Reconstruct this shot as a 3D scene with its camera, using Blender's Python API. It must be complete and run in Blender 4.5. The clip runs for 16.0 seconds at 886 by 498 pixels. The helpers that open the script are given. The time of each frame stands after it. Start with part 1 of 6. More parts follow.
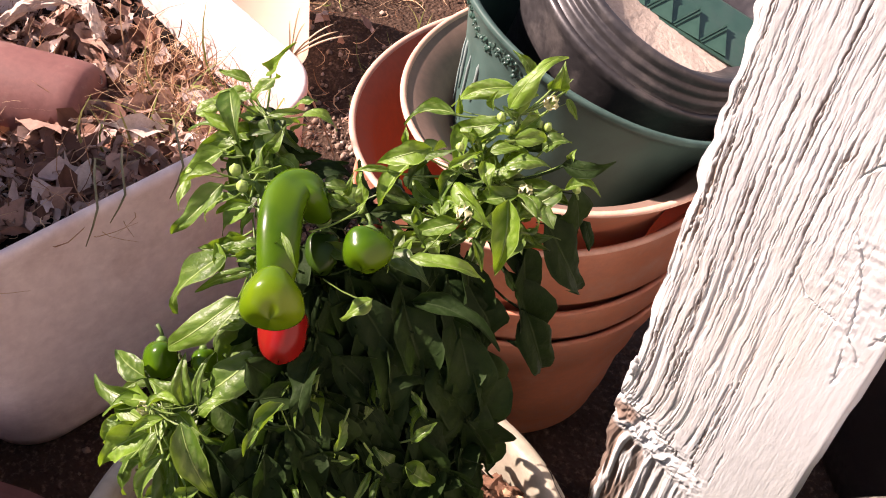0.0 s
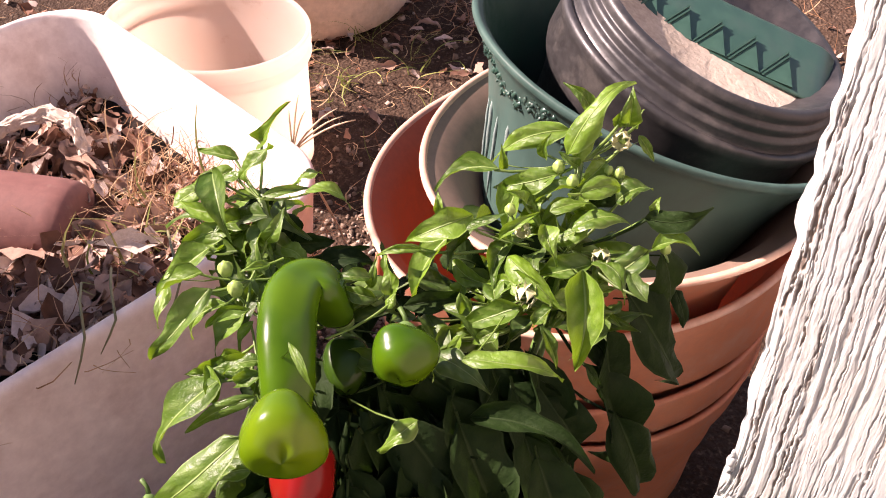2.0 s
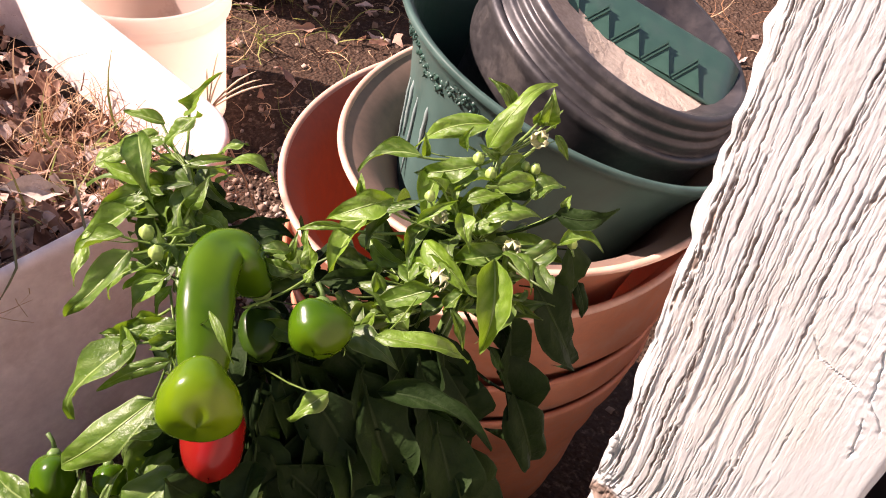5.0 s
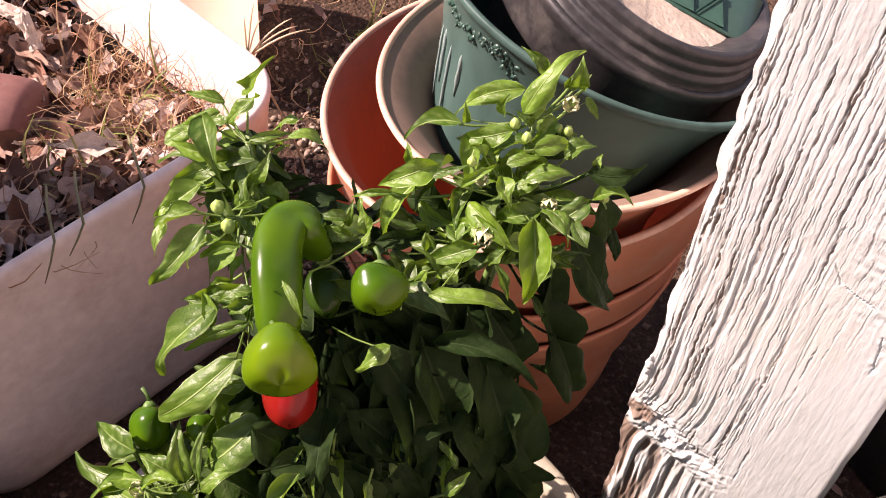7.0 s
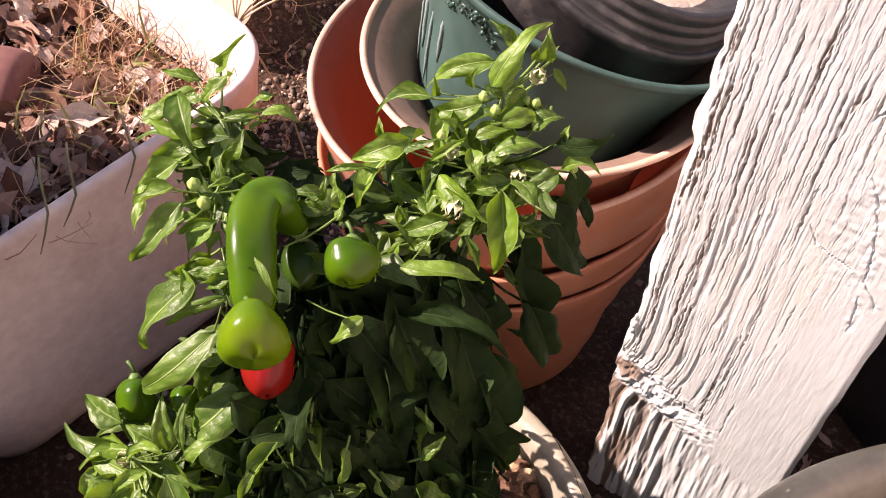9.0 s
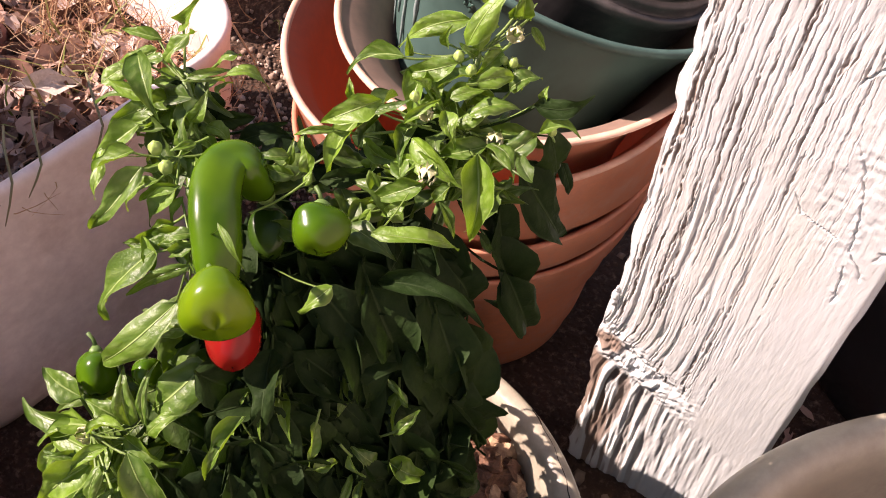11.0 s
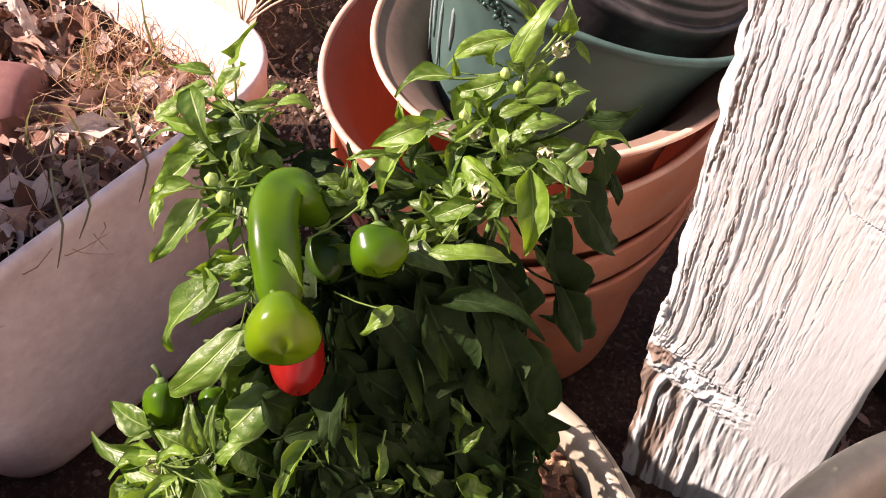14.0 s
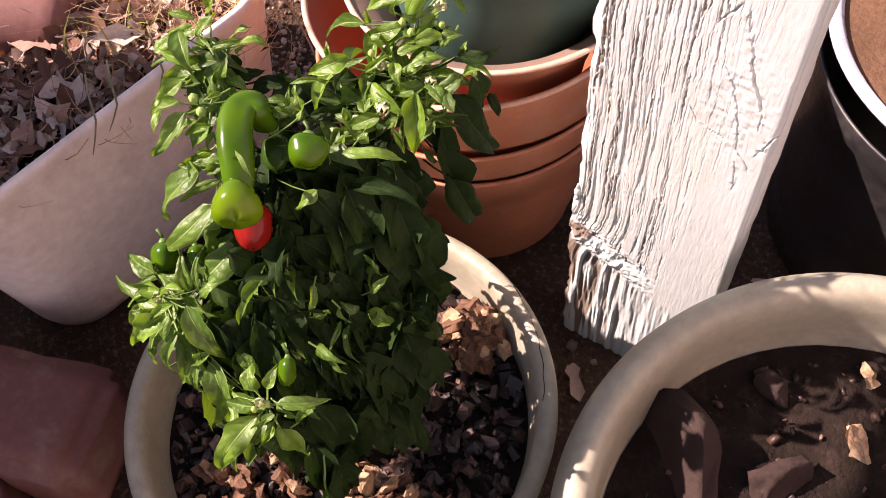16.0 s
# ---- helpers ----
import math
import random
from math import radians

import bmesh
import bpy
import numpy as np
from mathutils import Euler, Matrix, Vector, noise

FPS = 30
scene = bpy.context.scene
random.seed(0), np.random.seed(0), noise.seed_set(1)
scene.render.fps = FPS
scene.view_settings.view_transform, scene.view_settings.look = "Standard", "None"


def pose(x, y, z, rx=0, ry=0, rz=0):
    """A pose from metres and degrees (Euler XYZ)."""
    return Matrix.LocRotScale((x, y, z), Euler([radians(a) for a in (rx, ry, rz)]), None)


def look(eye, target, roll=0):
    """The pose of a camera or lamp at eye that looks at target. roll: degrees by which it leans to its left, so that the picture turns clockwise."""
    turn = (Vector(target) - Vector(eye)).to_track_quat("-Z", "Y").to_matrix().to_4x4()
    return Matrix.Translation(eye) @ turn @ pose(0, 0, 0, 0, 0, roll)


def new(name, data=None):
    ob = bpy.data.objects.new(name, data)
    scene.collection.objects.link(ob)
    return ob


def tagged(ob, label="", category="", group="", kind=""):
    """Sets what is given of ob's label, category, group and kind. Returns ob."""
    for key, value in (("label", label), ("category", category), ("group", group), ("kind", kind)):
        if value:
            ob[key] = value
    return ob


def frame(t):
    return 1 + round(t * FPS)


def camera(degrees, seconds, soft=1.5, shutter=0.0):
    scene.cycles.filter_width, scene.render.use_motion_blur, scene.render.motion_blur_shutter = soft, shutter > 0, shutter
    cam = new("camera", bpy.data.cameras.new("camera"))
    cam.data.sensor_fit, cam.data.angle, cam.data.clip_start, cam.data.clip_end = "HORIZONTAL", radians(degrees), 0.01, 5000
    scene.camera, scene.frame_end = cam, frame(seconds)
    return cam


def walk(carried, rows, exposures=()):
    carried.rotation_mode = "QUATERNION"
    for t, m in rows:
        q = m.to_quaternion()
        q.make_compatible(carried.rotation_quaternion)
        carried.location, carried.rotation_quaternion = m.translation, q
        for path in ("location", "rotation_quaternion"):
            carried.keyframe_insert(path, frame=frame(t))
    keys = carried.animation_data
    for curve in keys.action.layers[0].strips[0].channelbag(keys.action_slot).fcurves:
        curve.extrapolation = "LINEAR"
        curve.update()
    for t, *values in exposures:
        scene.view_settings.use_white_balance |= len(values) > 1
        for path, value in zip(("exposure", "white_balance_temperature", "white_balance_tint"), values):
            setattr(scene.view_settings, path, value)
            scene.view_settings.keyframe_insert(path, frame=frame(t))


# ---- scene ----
cam = camera(48.9, 16.0, soft=1.0)
EXPOSURES = [(0, 1.41, 7250, 34), (2.0, 1.49, 7250, 34), (3.5, 1.50, 7250, 34), (6.0, 1.30, 7250, 34), (12.5, 1.37, 7250, 34), (13.5, 1.39, 7250, 34), (16, 1.40, 7250, 34)]
PATH = [
    (0, (0.058, 0.045, 0.906), (-0.705, 1.124, -0.595), 3.2),
    (0.5, (0.033, 0.069, 0.853), (-0.705, 1.106, -0.689), 0.5),
    (1, (0.023, 0.086, 0.831), (-0.762, 1.217, -0.62), -0.6),
    (1.5, (0.012, 0.095, 0.824), (-0.858, 1.266, -0.545), -3.2),
    (2, (0.005, 0.098, 0.821), (-0.878, 1.27, -0.539), -3.9),
    (2.5, (0.004, 0.108, 0.826), (-0.856, 1.287, -0.542), -3.4),
    (3, (0.01, 0.103, 0.841), (-0.821, 1.304, -0.525), -2.3),
    (3.5, (0.006, 0.102, 0.836), (-0.795, 1.305, -0.546), -0.9),
    (5.8, (0.003, 0.083, 0.839), (-0.653, 1.341, -0.571), 7.7),
    (6, (0.006, 0.098, 0.843), (-0.646, 1.317, -0.602), 5.8),
    (6.5, (0.001, 0.093, 0.862), (-0.659, 1.25, -0.63), 3.6),
    (7, (0.003, 0.075, 0.879), (-0.662, 1.173, -0.655), 1.7),
    (7.5, (0.012, 0.066, 0.899), (-0.636, 1.112, -0.677), 0.3),
    (8, (0.019, 0.068, 0.893), (-0.622, 1.096, -0.698), -0.1),
    (8.2, (0.021, 0.073, 0.898), (-0.62, 1.102, -0.693), -0.2),
    (10.3, (0.009, 0.091, 0.876), (-0.602, 1.106, -0.735), 1.7),
    (10.5, (0.012, 0.093, 0.875), (-0.589, 1.109, -0.74), 1.9),
    (11, (0.017, 0.092, 0.876), (-0.574, 1.102, -0.746), 1.3),
    (11.5, (0.019, 0.089, 0.874), (-0.581, 1.075, -0.759), 0.3),
    (12, (0.024, 0.095, 0.884), (-0.606, 1.099, -0.727), -2.9),
    (12.5, (0.014, 0.098, 0.892), (-0.695, 1.13, -0.668), -6.3),
    (13, (0.007, 0.097, 0.89), (-0.733, 1.126, -0.656), -7.1),
    (13.5, (0.003, 0.092, 0.889), (-0.733, 1.11, -0.667), -6.8),
    (14, (0.01, 0.082, 0.876), (-0.657, 1.098, -0.712), -3.9),
    (14.5, (0.025, 0.066, 0.889), (-0.539, 1.063, -0.751), 0.3),
    (15, (0.035, 0.055, 0.894), (-0.467, 1.033, -0.777), 3.1),
    (15.5, (0.066, 0.036, 0.96), (-0.455, 0.955, -0.738), 1.1),
    (16, (0.13, 0.043, 1.018), (-0.51, 0.837, -0.703), -7.9),
]
walk(cam, [(t, look(eye, target, roll)) for t, eye, target, roll in PATH], EXPOSURES)

# ---- light: a clear late-year day, the sun over the camera's left shoulder ----
SUN_AZ = Vector((-0.935, -0.355, 0.0)).normalized()
SUN_EL = radians(43)
TO_SUN = Vector((SUN_AZ.x * math.cos(SUN_EL), SUN_AZ.y * math.cos(SUN_EL), math.sin(SUN_EL)))
sun = new("sun", bpy.data.lights.new("sun", "SUN"))
sun.data.energy, sun.data.angle, sun.data.color = 5.0, radians(0.53), (1.0, 0.95, 0.88)
sun.matrix_world = look(TO_SUN * 20, (0, 0, 0))
world = bpy.data.worlds.new("sky")
scene.world = world
world.use_nodes = True
wn = world.node_tree.nodes
sky = wn.new("ShaderNodeTexSky")
sky.sky_type, sky.sun_disc = "NISHITA", False
sky.sun_elevation = SUN_EL
sky.sun_rotation = math.atan2(SUN_AZ.x, SUN_AZ.y)
wn["Background"].inputs["Strength"].default_value = 0.066
world.node_tree.links.new(sky.outputs["Color"], wn["Background"].inputs["Color"])


# ---- materials ----
class Nodes:
    """A node material with a few shorthands."""

    def __init__(self, name):
        self.mat = bpy.data.materials.new(name)
        self.mat.use_nodes = True
        self.tree = self.mat.node_tree
        self.bsdf = self.tree.nodes["Principled BSDF"]
        self.out = self.tree.nodes["Material Output"]
        self.place = self.tree.nodes.new("ShaderNodeTexCoord").outputs["Object"]

    def link(self, a, b):
        self.tree.links.new(a, b)

    def noise(self, scale, detail=4, rough=0.6, stretch=(1, 1, 1), coords=None):
        n = self.tree.nodes.new("ShaderNodeTexNoise")
        n.inputs["Scale"].default_value, n.inputs["Detail"].default_value, n.inputs["Roughness"].default_value = scale, detail, rough
        m = self.tree.nodes.new("ShaderNodeMapping")
        m.inputs["Scale"].default_value = stretch
        self.link(coords or self.place, m.inputs["Vector"])
        self.link(m.outputs["Vector"], n.inputs["Vector"])
        return n.outputs["Fac"]

    def voronoi(self, scale):
        n = self.tree.nodes.new("ShaderNodeTexVoronoi")
        n.inputs["Scale"].default_value = scale
        self.link(self.place, n.inputs["Vector"])
        return n.outputs["Distance"]

    def ramp(self, fac, *stops):
        r = self.tree.nodes.new("ShaderNodeValToRGB")
        e = r.color_ramp.elements
        while len(e) < len(stops):
            e.new(0.5)
        for el, (p, c) in zip(e, stops):
            el.position = p
            el.color = (c, c, c, 1) if isinstance(c, (int, float)) else (*c, 1)
        self.link(fac, r.inputs["Fac"])
        return r.outputs["Color"]

    def mix(self, fac, a, b, mode="MIX"):
        m = self.tree.nodes.new("ShaderNodeMix")
        m.data_type, m.blend_type = "RGBA", mode
        for key, v in ((0, fac), (6, a), (7, b)):
            s = m.inputs[key]
            if isinstance(v, (int, float)):
                s.default_value = v if key == 0 else (v, v, v, 1)
            elif isinstance(v, tuple):
                s.default_value = (*v, 1)
            else:
                self.link(v, s)
        return m.outputs[2]

    def math(self, op, a, b):
        m = self.tree.nodes.new("ShaderNodeMath")
        m.operation = op
        for s, v in zip(m.inputs, (a, b)):
            if isinstance(v, (int, float)):
                s.default_value = v
            else:
                self.link(v, s)
        return m.outputs[0]

    def random(self):
        return self.tree.nodes.new("ShaderNodeObjectInfo").outputs["Random"]

    def island(self):
        return self.tree.nodes.new("ShaderNodeNewGeometry").outputs["Random Per Island"]

    def attribute(self, name):
        n = self.tree.nodes.new("ShaderNodeAttribute")
        n.attribute_name = name
        return n.outputs["Fac"]

    def bump(self, height, strength=0.3, distance=0.002):
        b = self.tree.nodes.new("ShaderNodeBump")
        b.inputs["Strength"].default_value, b.inputs["Distance"].default_value = strength, distance
        self.link(height, b.inputs["Height"])
        self.link(b.outputs["Normal"], self.bsdf.inputs["Normal"])

    def set(self, color=None, rough=0.6, spec=0.5, metal=0.0, coat=0.0, sub=0.0):
        p = self.bsdf.inputs
        if color is not None:
            if isinstance(color, tuple):
                p["Base Color"].default_value = (*color, 1)
            else:
                self.link(color, p["Base Color"])
        if isinstance(rough, (int, float)):
            p["Roughness"].default_value = rough
        else:
            self.link(rough, p["Roughness"])
        p["Specular IOR Level"].default_value, p["Metallic"].default_value = spec, metal
        p["Coat Weight"].default_value, p["Coat Roughness"].default_value = coat, 0.12
        p["Subsurface Weight"].default_value, p["Subsurface Scale"].default_value = sub, 0.004
        return self.mat

    def translucent(self, color, amount):
        """Lets light through the thin sheet."""
        t = self.tree.nodes.new("ShaderNodeBsdfTranslucent")
        if isinstance(color, tuple):
            t.inputs["Color"].default_value = (*color, 1)
        else:
            self.link(color, t.inputs["Color"])
        m = self.tree.nodes.new("ShaderNodeMixShader")
        m.inputs["Fac"].default_value = amount
        self.link(self.bsdf.outputs[0], m.inputs[1])
        self.link(t.outputs[0], m.inputs[2])
        self.link(m.outputs[0], self.out.inputs["Surface"])
        return self.mat


def two_tone(name, low, high, scale=6, fine=120, rough=0.6, spec=0.4, bump=0.25, dist=0.001, stretch=(1, 1, 1), dirt=None, coat=0.0):
    """A surface whose colour drifts between two tones, with a finer mottle, dirt stains and relief."""
    n = Nodes(name)
    big, small = n.noise(scale, 5, 0.6, stretch), n.noise(fine, 4, 0.65, stretch)
    c = n.mix(n.ramp(big, (0.3, 0.0), (0.7, 1.0)), low, high)
    c = n.mix(0.35, c, n.ramp(small, (0.25, tuple(v * 0.55 for v in low)), (0.75, tuple(min(1, v * 1.25) for v in high))))
    if dirt:
        c = n.mix(n.ramp(n.noise(scale * 2.3, 7, 0.7), (0.52, 0.0), (0.68, 0.75)), c, dirt)
    n.bump(n.math("ADD", n.math("MULTIPLY", big, 0.5), small), bump, dist)
    return n.set(c, n.ramp(small, (0.3, max(0.05, rough - 0.12)), (0.8, min(1, rough + 0.12))), spec, 0, coat)


def make_leaf_material(name, dark, light, vein, through_colour, gloss=(0.36, 0.56), spec=0.42, thin=0.27):
    n = Nodes(name)
    r = n.random()
    c = n.mix(r, dark, light)
    c = n.mix(n.ramp(n.noise(90, 5, 0.65), (0.35, 0.0), (0.7, 0.7)), c, tuple(v * 0.6 for v in dark))
    c = n.mix(n.attribute("vein"), c, vein)
    n.bump(n.math("ADD", n.noise(230, 3, 0.6), n.math("MULTIPLY", n.attribute("vein"), 0.8)), 0.65, 0.0012)
    n.set(c, n.ramp(n.noise(160, 3), (0.3, gloss[0]), (0.75, gloss[1])), spec)
    return n.translucent(n.mix(r, through_colour, tuple(v * 1.25 for v in through_colour)), thin)


LEAF = make_leaf_material("pepper_leaf", (0.042, 0.100, 0.008), (0.145, 0.268, 0.020), (0.28, 0.38, 0.12), (0.30, 0.50, 0.022), spec=0.45, thin=0.2)
# near-black green for leaves in shade: the shade is put into the colour
LEAF_SHADE = make_leaf_material("pepper_leaf_shade", (0.008, 0.020, 0.005), (0.020, 0.042, 0.008), (0.030, 0.05, 0.018), (0.05, 0.12, 0.010), (0.6, 0.75), 0.10, 0.07)
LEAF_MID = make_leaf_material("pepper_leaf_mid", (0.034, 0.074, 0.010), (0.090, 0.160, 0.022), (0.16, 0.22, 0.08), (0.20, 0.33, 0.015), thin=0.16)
STEM = two_tone("green_stem", (0.06, 0.13, 0.03), (0.16, 0.26, 0.07), 30, 200, 0.5)
WOODY = two_tone("woody_stem", (0.12, 0.13, 0.05), (0.22, 0.19, 0.10), 30, 200, 0.7)
BUD = two_tone("flower_bud", (0.20, 0.34, 0.06), (0.36, 0.48, 0.14), 60, 300, 0.45)
PETAL = two_tone("cream_petal", (0.50, 0.52, 0.26), (0.70, 0.68, 0.42), 90, 400, 0.5)


def make_pepper_material(name, low, high, blush):
    n = Nodes(name)
    c = n.mix(n.ramp(n.noise(38, 3, 0.5), (0.35, 0.0), (0.7, 1.0)), low, high)
    c = n.mix(n.ramp(n.noise(16, 2, 0.5), (0.55, 0.0), (0.8, 0.7)), c, blush)
    n.bump(n.noise(75, 2), 0.22, 0.0012)
    return n.set(c, 0.25, 0.24, 0, 0.03, 0.0)


PEPPER = make_pepper_material("green_pepper_skin", (0.026, 0.076, 0.002), (0.052, 0.122, 0.003), (0.095, 0.155, 0.004))
PEPPER_ROUND = make_pepper_material("pale_pepper_skin", (0.058, 0.124, 0.002), (0.098, 0.172, 0.003), (0.135, 0.198, 0.004))
# skin of the shadowed pepper: shade is put into its near-black colour
PEPPER_SHADE = make_pepper_material("shaded_pepper_skin", (0.012, 0.034, 0.004), (0.024, 0.06, 0.006), (0.04, 0.075, 0.008))
PEPPER_RED = make_pepper_material("red_pepper_skin", (0.14, 0.005, 0.004), (0.22, 0.008, 0.006), (0.13, 0.012, 0.007))

CREAM = two_tone("cream_glaze", (0.31, 0.28, 0.205), (0.39, 0.355, 0.265), 7, 90, 0.42, 0.5, 0.12, 0.0008, dirt=(0.24, 0.205, 0.15))
BEIGE = two_tone("beige_plastic", (0.82, 0.68, 0.63), (0.87, 0.75, 0.70), 5, 70, 0.5, 0.4, 0.10, 0.0006, dirt=(0.60, 0.47, 0.42))
BEIGE_PALE = two_tone("pale_plastic", (0.72, 0.55, 0.42), (0.80, 0.64, 0.51), 6, 80, 0.5, 0.4, 0.10, 0.0006, dirt=(0.52, 0.36, 0.22))
TERRA = two_tone("terracotta", (0.46, 0.17, 0.09), (0.55, 0.225, 0.132), 7, 110, 0.55, 0.35, 0.12, 0.0006, dirt=(0.50, 0.27, 0.19))
# darker red for the pots' unlit insides, their shade put into the colour
TERRA_INNER = two_tone("terracotta_inside", (0.36, 0.088, 0.042), (0.44, 0.12, 0.062), 7, 110, 0.6, 0.3, 0.12, 0.0006)
TERRA_RIM = two_tone("faded_terracotta", (0.58, 0.32, 0.22), (0.66, 0.42, 0.32), 9, 120, 0.6, 0.35, 0.15, 0.0006)
TERRA_PALE = two_tone("faded_terracotta_grey", (0.20, 0.130, 0.100), (0.28, 0.185, 0.140), 8, 110, 0.6, 0.35, 0.12, 0.0006, dirt=(0.20, 0.13, 0.10))
PLUM = two_tone("plum_clay", (0.16, 0.065, 0.055), (0.22, 0.10, 0.085), 6, 120, 0.7, 0.3, 0.25, 0.001, dirt=(0.26, 0.17, 0.13))
GREEN_POT = two_tone("green_plastic", (0.034, 0.072, 0.060), (0.066, 0.122, 0.104), 8, 60, 0.5, 0.2, 0.15, 0.0008, (1, 1, 0.3), dirt=(0.06, 0.11, 0.092))
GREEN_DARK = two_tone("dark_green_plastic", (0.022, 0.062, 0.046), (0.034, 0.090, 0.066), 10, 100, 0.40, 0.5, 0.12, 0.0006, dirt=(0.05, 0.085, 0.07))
BLACK = two_tone("black_plastic", (0.014, 0.013, 0.014), (0.034, 0.031, 0.031), 9, 120, 0.40, 0.5, 0.15, 0.0006, dirt=(0.065, 0.055, 0.052))
BLACK_DUSTY = two_tone("dusty_black_plastic", (0.018, 0.017, 0.018), (0.046, 0.042, 0.041), 12, 160, 0.46, 0.5, 0.3, 0.0008, dirt=(0.10, 0.088, 0.08))


def make_thin_plastic(name, low, high, stain, amount):
    """Thin pale plastic that lets some light through."""
    n = Nodes(name)
    c = n.mix(n.ramp(n.noise(5, 4, 0.6), (0.3, 0.0), (0.7, 1.0)), low, high)
    c = n.mix(n.ramp(n.noise(17, 6, 0.7), (0.60, 0.0), (0.72, 0.55)), c, stain)
    n.bump(n.noise(70, 3), 0.1, 0.0006)
    n.set(c, n.ramp(n.noise(60, 3), (0.3, 0.38), (0.8, 0.6)), 0.4)
    return n.translucent(c, amount)


BUCKET = make_thin_plastic("thin_beige_plastic", (0.86, 0.72, 0.63), (0.90, 0.79, 0.71), (0.64, 0.46, 0.34), 0.72)
PALE_STRAW = two_tone("pale_straw", (0.56, 0.43, 0.26), (0.72, 0.60, 0.42), 60, 300, 0.7, 0.3, 0.3, 0.0006)
SILT = two_tone("dried_silt", (0.34, 0.27, 0.21), (0.58, 0.49, 0.40), 25, 260, 0.95, 0.1, 0.7, 0.0015)
SOIL = two_tone("dark_soil", (0.010, 0.007, 0.006), (0.024, 0.016, 0.012), 20, 180, 0.95, 0.1, 0.9, 0.004, dirt=(0.045, 0.028, 0.022))
GREY_PLASTIC = two_tone("clouded_plastic", (0.36, 0.37, 0.42), (0.48, 0.50, 0.56), 8, 90, 0.3, 0.5, 0.1, 0.0006)
BOUNCE_RENDER = two_tone("pale_render", (0.50, 0.42, 0.38), (0.57, 0.48, 0.43), 2, 90, 0.9, 0.2, 0.5, 0.003)
SHADE_BOARDS = two_tone("grey_boards", (0.20, 0.17, 0.14), (0.32, 0.28, 0.23), 3, 60, 0.85, 0.2, 0.4, 0.002, (6, 6, 0.5))


def make_ground_material():
    n = Nodes("dry_ground")
    c = n.mix(n.ramp(n.noise(3.5, 6, 0.6), (0.35, 0.0), (0.65, 1.0)), (0.035, 0.020, 0.013), (0.085, 0.051, 0.034))
    c = n.mix(n.ramp(n.noise(140, 5, 0.7), (0.53, 0.0), (0.74, 0.7)), c, (0.24, 0.165, 0.12))
    n.bump(n.math("ADD", n.noise(60, 6, 0.7), n.math("MULTIPLY", n.voronoi(190), 0.6)), 0.9, 0.006)
    return n.set(c, 0.95, 0.15)


GROUND = make_ground_material()


def by_island(name, *stops, rough=0.85, thin=0.0, spec=0.2, grain=200):
    n = Nodes(name)
    c = n.ramp(n.island(), *stops)
    c = n.mix(n.ramp(n.noise(grain, 4, 0.65), (0.3, 0.0), (0.75, 0.6)), c, n.mix(0.5, c, (0.05, 0.03, 0.02)))
    n.bump(n.noise(grain * 0.8, 4), 0.4, 0.0012)
    n.set(c, rough, spec)
    return n.translucent(c, thin) if thin else n.mat


LITTER = by_island("dead_leaves", (0.0, (0.10, 0.046, 0.030)), (0.30, (0.25, 0.125, 0.085)), (0.62, (0.43, 0.28, 0.215)), (0.87, (0.66, 0.54, 0.48)), (1.0, (0.23, 0.095, 0.05)), thin=0.12)
STRAW = by_island("dry_grass", (0.0, (0.16, 0.07, 0.035)), (0.35, (0.36, 0.19, 0.095)), (0.7, (0.64, 0.46, 0.28)), (1.0, (0.33, 0.13, 0.065)), thin=0.15)
GRASS = by_island("green_grass", (0.0, (0.13, 0.17, 0.03)), (0.5, (0.22, 0.26, 0.06)), (1.0, (0.33, 0.30, 0.10)), thin=0.25, rough=0.55)
GRAVEL = by_island("gravel", (0.0, (0.16, 0.12, 0.09)), (0.5, (0.26, 0.18, 0.13)), (0.85, (0.42, 0.33, 0.26)), (1.0, (0.52, 0.44, 0.37)))
BARK = by_island("bark_mulch", (0.0, (0.010, 0.006, 0.005)), (0.60, (0.028, 0.014, 0.011)), (0.93, (0.075, 0.036, 0.025)), (1.0, (0.26, 0.17, 0.13)), rough=0.5, spec=0.5, grain=260)
PALE_LEAF = two_tone("pale_dead_leaf", (0.46, 0.36, 0.29), (0.60, 0.50, 0.42), 40, 300, 0.8, 0.2, 0.5, 0.001)


def make_paint_material():
    """Thick weathered white paint; bare grey-brown wood where it has come away."""
    n = Nodes("weathered_white_paint")
    paint = n.mix(n.ramp(n.noise(14, 5, 0.6), (0.35, 0.0), (0.7, 1.0)), (0.605, 0.64, 0.615), (0.695, 0.73, 0.70))
    paint = n.mix(n.ramp(n.noise(7, 5, 0.65, (1, 1, 0.5)), (0.52, 0.0), (0.72, 0.30)), paint, (0.62, 0.60, 0.44))
    paint = n.mix(n.ramp(n.noise(130, 5, 0.7, (1, 1, 0.10)), (0.56, 0.0), (0.74, 0.30)), paint, (0.56, 0.49, 0.42))
    wood = n.mix(n.noise(300, 4, 0.6, (1, 1, 0.06)), (0.13, 0.09, 0.07), (0.34, 0.26, 0.20))
    c = n.mix(n.attribute("bare"), paint, wood)
    n.bump(n.math("ADD", n.noise(420, 5, 0.7, (1, 1, 0.16)), n.math("MULTIPLY", n.noise(700, 3, 0.6), 0.5)), 0.45, 0.0006)
    return n.set(c, 0.62, 0.3)


PAINT = make_paint_material()


